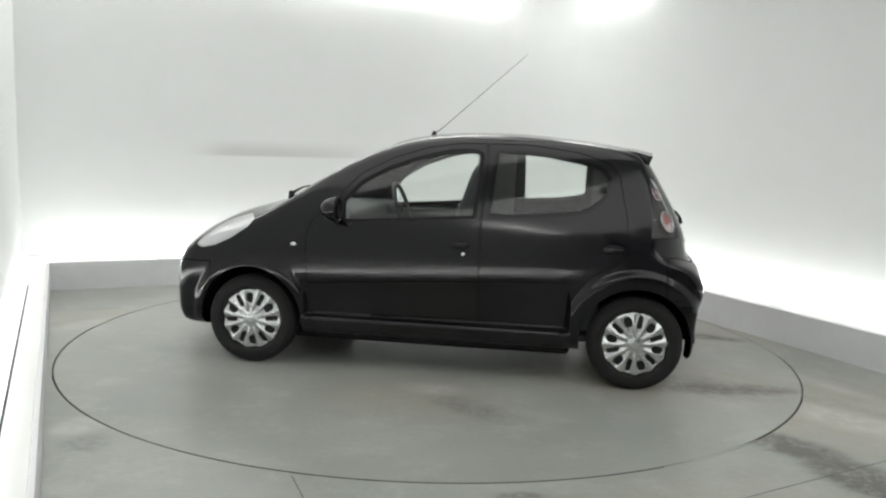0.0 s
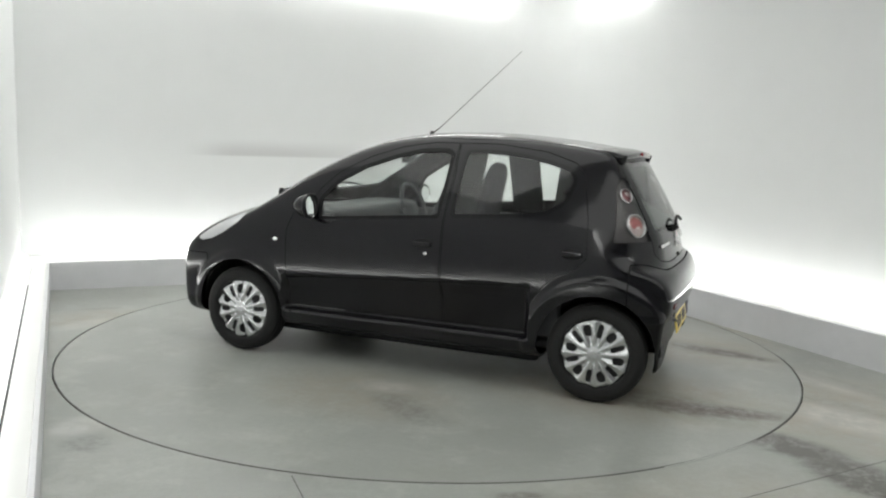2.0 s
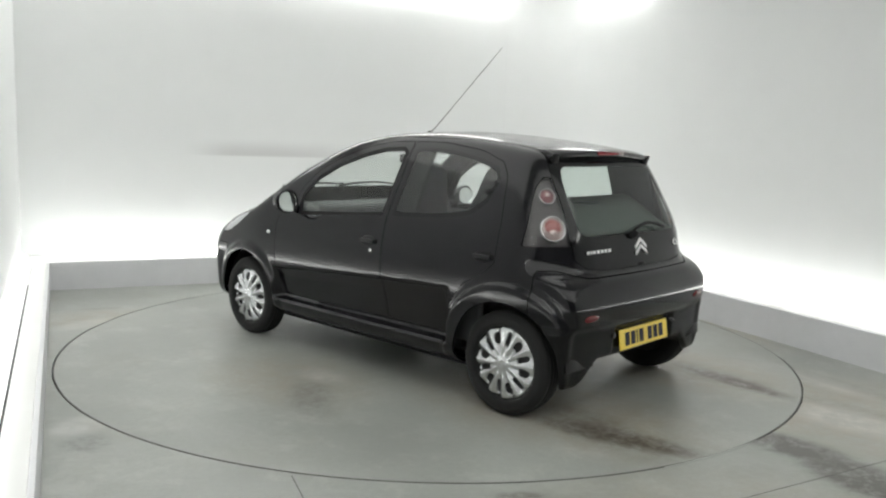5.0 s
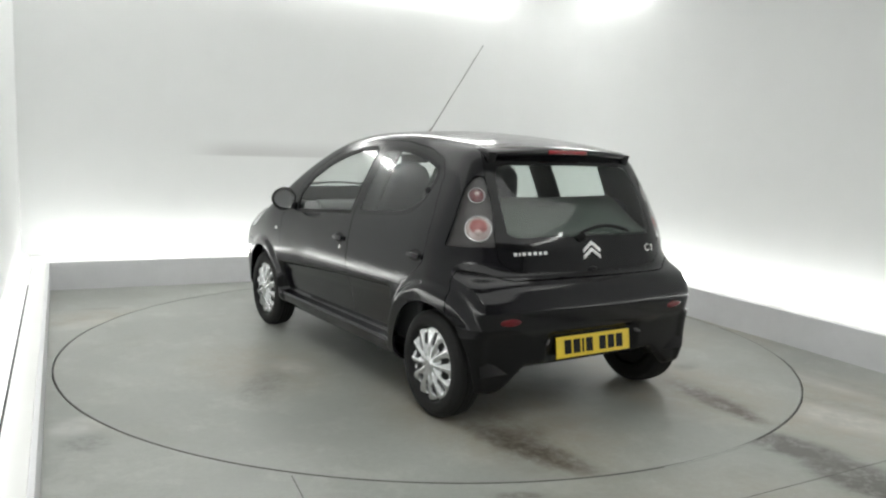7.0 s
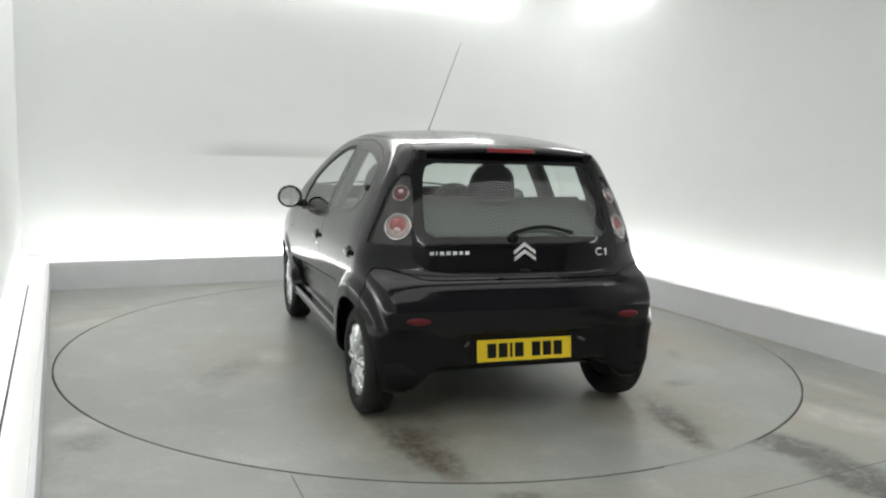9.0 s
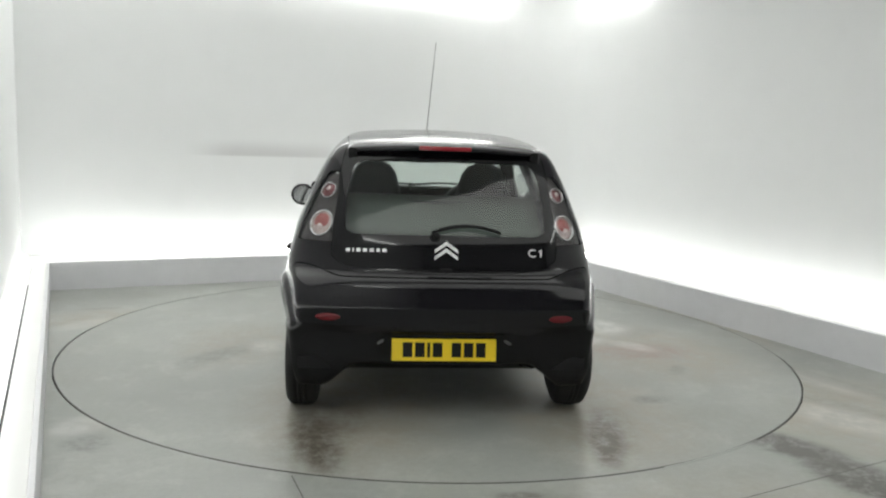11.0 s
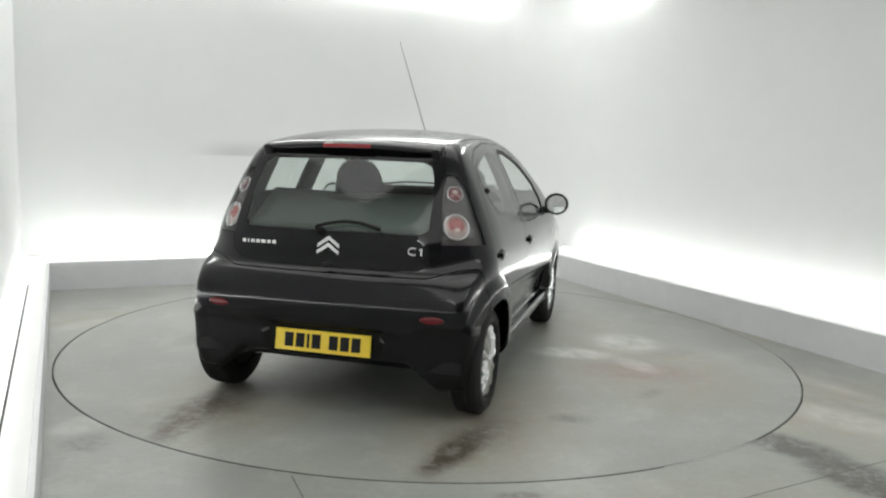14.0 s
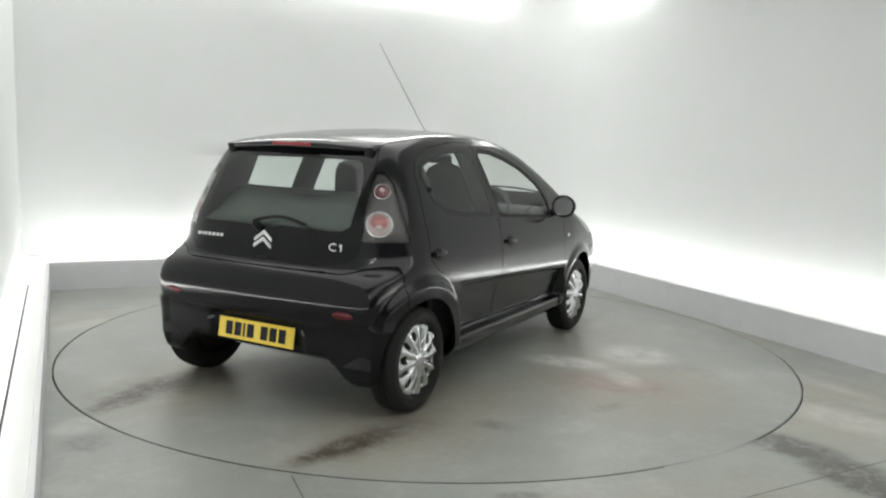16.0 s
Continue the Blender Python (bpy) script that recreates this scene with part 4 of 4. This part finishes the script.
            if mt is ROSE:
                o = part("bulb", dome(lr * 0.40, lr * 0.40, 0.012), AMBER, lamp, "", True)
                o.matrix_basis = at @ pose(0, lr * 0.2, 0.008)
            if mt is AMBER:
                o = part("light_core", dome(lr * 0.80, lr * 0.74, 0.017), PINK, lamp, "", True)
                o.matrix_basis = at @ pose(0, lr * 0.14, 0.004)
                o = part("bulb", dome(lr * 0.36, lr * 0.30, 0.014), AMBER, lamp, "", True)
                o.matrix_basis = at @ pose(0, -lr * 0.30, 0.010)
        # headlight
        hl = skin_part("headlight", "headlight", LENS, car, flip, 0.01, 0.001, "large clear headlight")
        raw("headlight_bowl", *p.piece("headlight", flip, 0.0, -0.014), BADGE, hl, "bright headlight reflector")
        for wx, k in ((WHEEL_X, 4), (-WHEEL_X, 19)):
            build_wheel(car, wx, sgn, cap, k)
        # bumper reflectors, and grey domes added for the glints beside the plate
        fog = part("rear_reflector", dome(0.061, 0.020, 0.008), REFLECTOR, bumper, "small red reflector in the bumper", True)
        fog.matrix_basis = on_tail(sgn * 0.575, 0.552)
        pl = part("plate_glint", dome(0.022, 0.009, 0.008), AERIAL, bumper, "small grey dome standing for a glint beside the number plate", True)
        pl.matrix_basis = on_tail(sgn * 0.318, 0.425) @ pose(0, 0, 0, 0, 0, 20 * sgn)
    # spoiler with the third brake light
    bm = bmesh.new()
    rows = []
    for i in range(31):
        y = -0.50 + i / 30.0
        e = 1 - abs(y / 0.5) ** 6 * 0.5
        x0, z0 = -1.10 + 0.17 * y * y * 0.4, surf_z(-1.10 + 0.07 * y * y, y) + 0.001
        xe = -1.262 + 0.13 * y * y + 0.02 * (1 - e)
        ze = 1.385 - 0.10 * y * y
        rows.append([bm.verts.new(q) for q in ((x0, y, z0), ((x0 + xe) / 2, y, (z0 + ze) / 2 + 0.006), (xe + 0.012, y, ze + 0.004), (xe, y, ze - 0.004), (xe + 0.003, y, ze - 0.022 * e), (xe + 0.06, y, ze - 0.045), (x0, y, z0 - 0.05))])
    for a, b in zip(rows, rows[1:]):
        for k in range(7):
            bm.faces.new((a[k], a[(k + 1) % 7], b[(k + 1) % 7], b[k]))
    bm.faces.new(rows[0]), bm.faces.new(rows[-1][::-1])
    part("spoiler", bm, PAINT, gate, "black roof spoiler lip", True)
    bl = box(-0.135, 0.135, -0.011, 0.011, 0, 0.012, 0.005, 2)
    for v in bl.verts:
        v.co.z -= 0.13 * v.co.x ** 2
    bl = part("brake_light", bl, REDLENS, gate, "red high-level brake light", True)
    bl.matrix_basis = Matrix.Translation((-1.258, 0, 1.374)) @ Matrix(((0, 0, -1), (-1, 0, 0), (0, 1, 0))).to_4x4()
    for sgn in (1, -1):
        bm = box(-0.03, 0.03, -0.022, 0.022, -0.035, 0.035, 0.008, 2)
        for v in bm.verts:
            v.co.x += 0.35 * v.co.z * -1
        fin = part("spoiler_fin", bm, TRIM, gate, "matt black spoiler end", True)
        fin.matrix_basis = pose(-1.195, sgn * 0.475, 1.332)
        knob = part("window_catch", dome(0.022, 0.018, 0.012), TRIM, car, "small black window hinge cap", True)
        knob.matrix_basis = on_flank(-0.945, 1.155, sgn, 0.002)
    notch = part("gate_handle", dome(0.034, 0.011, 0.009), TRIM, gate, "small dark release button", True)
    notch.matrix_basis = on_tail(0.0, 0.778)
    # wiper
    pivot = on_tail(0.055, 0.938, 0.0)
    wp = part("rear_wiper", dome(0.028, 0.024, 0.036), TRIM, gate, "black rear wiper", True)
    wp.matrix_basis = pivot
    arm = [on_tail(0.07 - 0.34 * k / 8, 0.955 + 0.030 * math.sin(k / 8 * math.pi) , 0.030).translation for k in range(9)]
    part("wiper_arm", tube([pivot.translation + Vector((-0.03, 0, 0))] + arm, 0.010, 6), TRIM, gate, "", True)
    # double chevron
    bm = bmesh.new()
    for dz in (0.0, 0.034):
        v = [bm.verts.new((x, y + dz, zz)) for zz in (0, 0.008) for x, y in ((-0.058, -0.034), (0, 0.008), (0.058, -0.034), (0.058, -0.052), (0, -0.012), (-0.058, -0.052))]
        for z0 in (0, 6):
            bm.faces.new((v[z0], v[z0 + 1], v[z0 + 4], v[z0 + 5])), bm.faces.new((v[z0 + 1], v[z0 + 2], v[z0 + 3], v[z0 + 4]))
        for a in range(6):
            b = (a + 1) % 6
            bm.faces.new((v[a], v[b], v[b + 6], v[a + 6]))
    badge = part("emblem", bm, BADGE, gate, "bright chrome double chevron emblem")
    badge.matrix_basis = on_tail(0.0, 0.878, 0.001)
    bars("maker_mark", (0.020, 0.007, 0.020, 0.021, 0.022, 0.018, 0.020), 0.012, 0.017, gate, on_tail(0.395, 0.868, 0.001), BADGE)
    model_mark(gate, on_tail(-0.458, 0.866, 0.001) @ Matrix.Scale(0.82, 4))
    # number plate as a yellow board with plain bars
    pl = part("number_plate", box(-0.26, 0.26, -0.0555, 0.0555, 0, 0.006, 0.002, 1), YELLOW, bumper, "yellow number plate with black bars")
    pl.matrix_basis = Matrix.Translation((-1.537, 0, 0.385)) @ Matrix(((0, 0, -1), (-1, 0, 0), (0, 1, 0))).to_4x4() @ pose(0, 0, 0, -8)
    bars("plate_bar", (0.048, 0.048, 0.014, 0.048, -0.02, 0.048, 0.048, 0.048), 0.013, 0.072, pl, pose(0, 0, 0.006), INK, 0.0012)
    # aerial
    base = Vector((0.176, 0.0, surf_z(0.176, 0.0)))
    tip = Vector((-0.437, 0.0, 2.005))
    ant = part("aerial_base", lathe([(0.001, 0.03), (0.008, 0.03), (0.016, 0.012), (0.022, -0.004)], 16, "z"), TRIM, car, "black aerial foot", True)
    ant.matrix_basis = Matrix.Translation(base)
    part("aerial", tube([base + Vector((0, 0, 0.01)), base.lerp(tip, 0.1), tip], [0.006, 0.0028, 0.0016], 6), AERIAL, car, "long thin grey aerial", True)
    # exhaust and underside
    part("exhaust_pipe", tube([(-1.15, -0.42, 0.27), (-1.34, -0.42, 0.285), (-1.40, -0.42, 0.28)], 0.017, 12), TRIM, car, "short dark tail pipe", True)
    # underside: hidden pan and block added to deepen the shade below, and rear axle
    pan = box(-0.80, 1.45, -0.60, 0.60, 0.135, 0.235, 0.03, 2)
    part("shade_pan", pan, TRIM, car, "dark pan under the car, added to deepen the shade")
    part("shade_block", box(-1.12, -0.84, -0.46, 0.46, 0.195, 0.27, 0.03, 2), TRIM, car, "dark block below the rear seat, added to deepen the shade")
    part("rear_axle", tube([(-1.17, -0.60, 0.25), (-1.12, -0.45, 0.24), (-1.12, 0.45, 0.24), (-1.17, 0.60, 0.25)], 0.035, 10), TRIM, car, "dark axle beam", True)
    # windscreen wipers at the foot of the glass
    for y0, y1 in ((0.62, 0.02), (0.05, -0.52)):
        pts = []
        for k in range(9):
            y = y0 + (y1 - y0) * k / 8
            x = 1.035 - 0.17 * y * y - 0.03 * math.sin(math.pi * k / 8)
            pts.append((x, y, surf_z(x, y) + 0.022 + 0.006 * math.sin(math.pi * k / 8)))
        wiper = part("front_wiper", tube(pts, [0.009] * 3 + [0.007] * 6, 6), TRIM, car, "black windscreen wiper", True)
        part("wiper_pivot", lathe([(0.001, 0.030), (0.014, 0.028), (0.020, 0.012), (0.022, -0.03)], 14, "z"), TRIM, wiper, "", True).matrix_basis = Matrix.Translation(Vector(pts[0]) - Vector((0, 0, 0.01)))
    # cabin
    part("cabin_floor", box(-1.30, 1.0, -0.66, 0.66, 0.24, 0.30, 0.02, 1), PLASTIC, car, "dark cabin floor")
    dash = box(0.55, 0.98, -0.68, 0.68, 0.60, 0.96, 0.06, 3)
    part("dashboard", dash, PLASTIC, car, "dark grey dashboard", True)
    sw = part("steering_wheel", tube([(0.45 + 0.06 * math.sin(a * math.pi / 14), -0.34 + 0.18 * math.cos(a * math.pi / 14), 0.93 + 0.17 * math.sin(a * math.pi / 14)) for a in range(29)], 0.015, 8), PLASTIC, car, "dark steering wheel", True)
    part("steering_hub", box(0.45, 0.60, -0.40, -0.28, 0.87, 0.96, 0.03, 2), PLASTIC, sw, "", True)
    bm = bmesh.new()
    rows = []
    for i in range(13):
        y = -0.50 + i / 12.0
        sag = 0.014 * (1 - (y / 0.5) ** 2)
        rows.append([bm.verts.new((x, y, z - s * sag)) for x, z, s in ((-1.395, 0.945, 0), (-1.30, 0.995, 1), (-1.18, 1.070, 1), (-1.08, 1.128, 0.5), (-1.08, 1.116, 0.5), (-1.18, 1.058, 1), (-1.30, 0.983, 1), (-1.385, 0.935, 0))])
    for u, v in zip(rows, rows[1:]):
        for k in range(8):
            bm.faces.new((u[k], u[(k + 1) % 8], v[(k + 1) % 8], v[k]))
    bm.faces.new(rows[0]), bm.faces.new(rows[-1][::-1])
    part("parcel_shelf", bm, SHELF, car, "grey cloth parcel shelf behind the rear window", True)
    for sgn in (1, -1):
        build_seat(car, 0.08, sgn * 0.355)
        part("door_card", box(-0.95, 0.80, sgn * 0.70 - 0.02, sgn * 0.70 + 0.02, 0.32, 0.90, 0.015, 1), PLASTIC, car, "grey inner door lining")
    # inner linings of the pillars, which lean in with the glass
    for sgn in (1, -1):
        for x0, x1, z0, z1 in ((-0.43, -0.20, 0.92, 1.37), (-1.18, -0.88, 0.92, 1.30)):
            bm = box(x0, x1, -0.012, 0.012, z0, z1, 0.006, 1)
            bmesh.ops.subdivide_edges(bm, edges=[e for e in bm.edges if abs(e.verts[0].co.z - e.verts[1].co.z) > 0.3], cuts=5)
            for v in bm.verts:
                v.co.y = sgn * (surf_y(v.co.x, v.co.z) - 0.035 + v.co.y)
            part("pillar_lining", bm, TRIM, car, "dark pillar lining", True)
    build_seat(car, -0.82, 0.0, True)
    part("inner_mirror", box(0.33, 0.35, -0.11, 0.11, 1.26, 1.32, 0.008, 2), TRIM, car, "small inside mirror", True)
    return car


def empty_part(name, parent):
    ob = new(name)
    ob.parent = parent
    return ob


car = build_car(cut_car())


def motions():
    """The turntable turns steadily clockwise and carries the car."""
    rows_table, rows_car = [], []
    for k in range(33):
        t = k * 0.5
        a = 170.907 - 6.9292 * t
        turn = pose(0, 0, 0, 0, 0, a)
        rows_table.append((t, Matrix.Translation(TABLE_AT) @ turn))
        rows_car.append((t, turn @ pose(-0.1791, 0.0621, 0)))
    walk(turntable, rows_table)
    walk(car, rows_car)


motions()
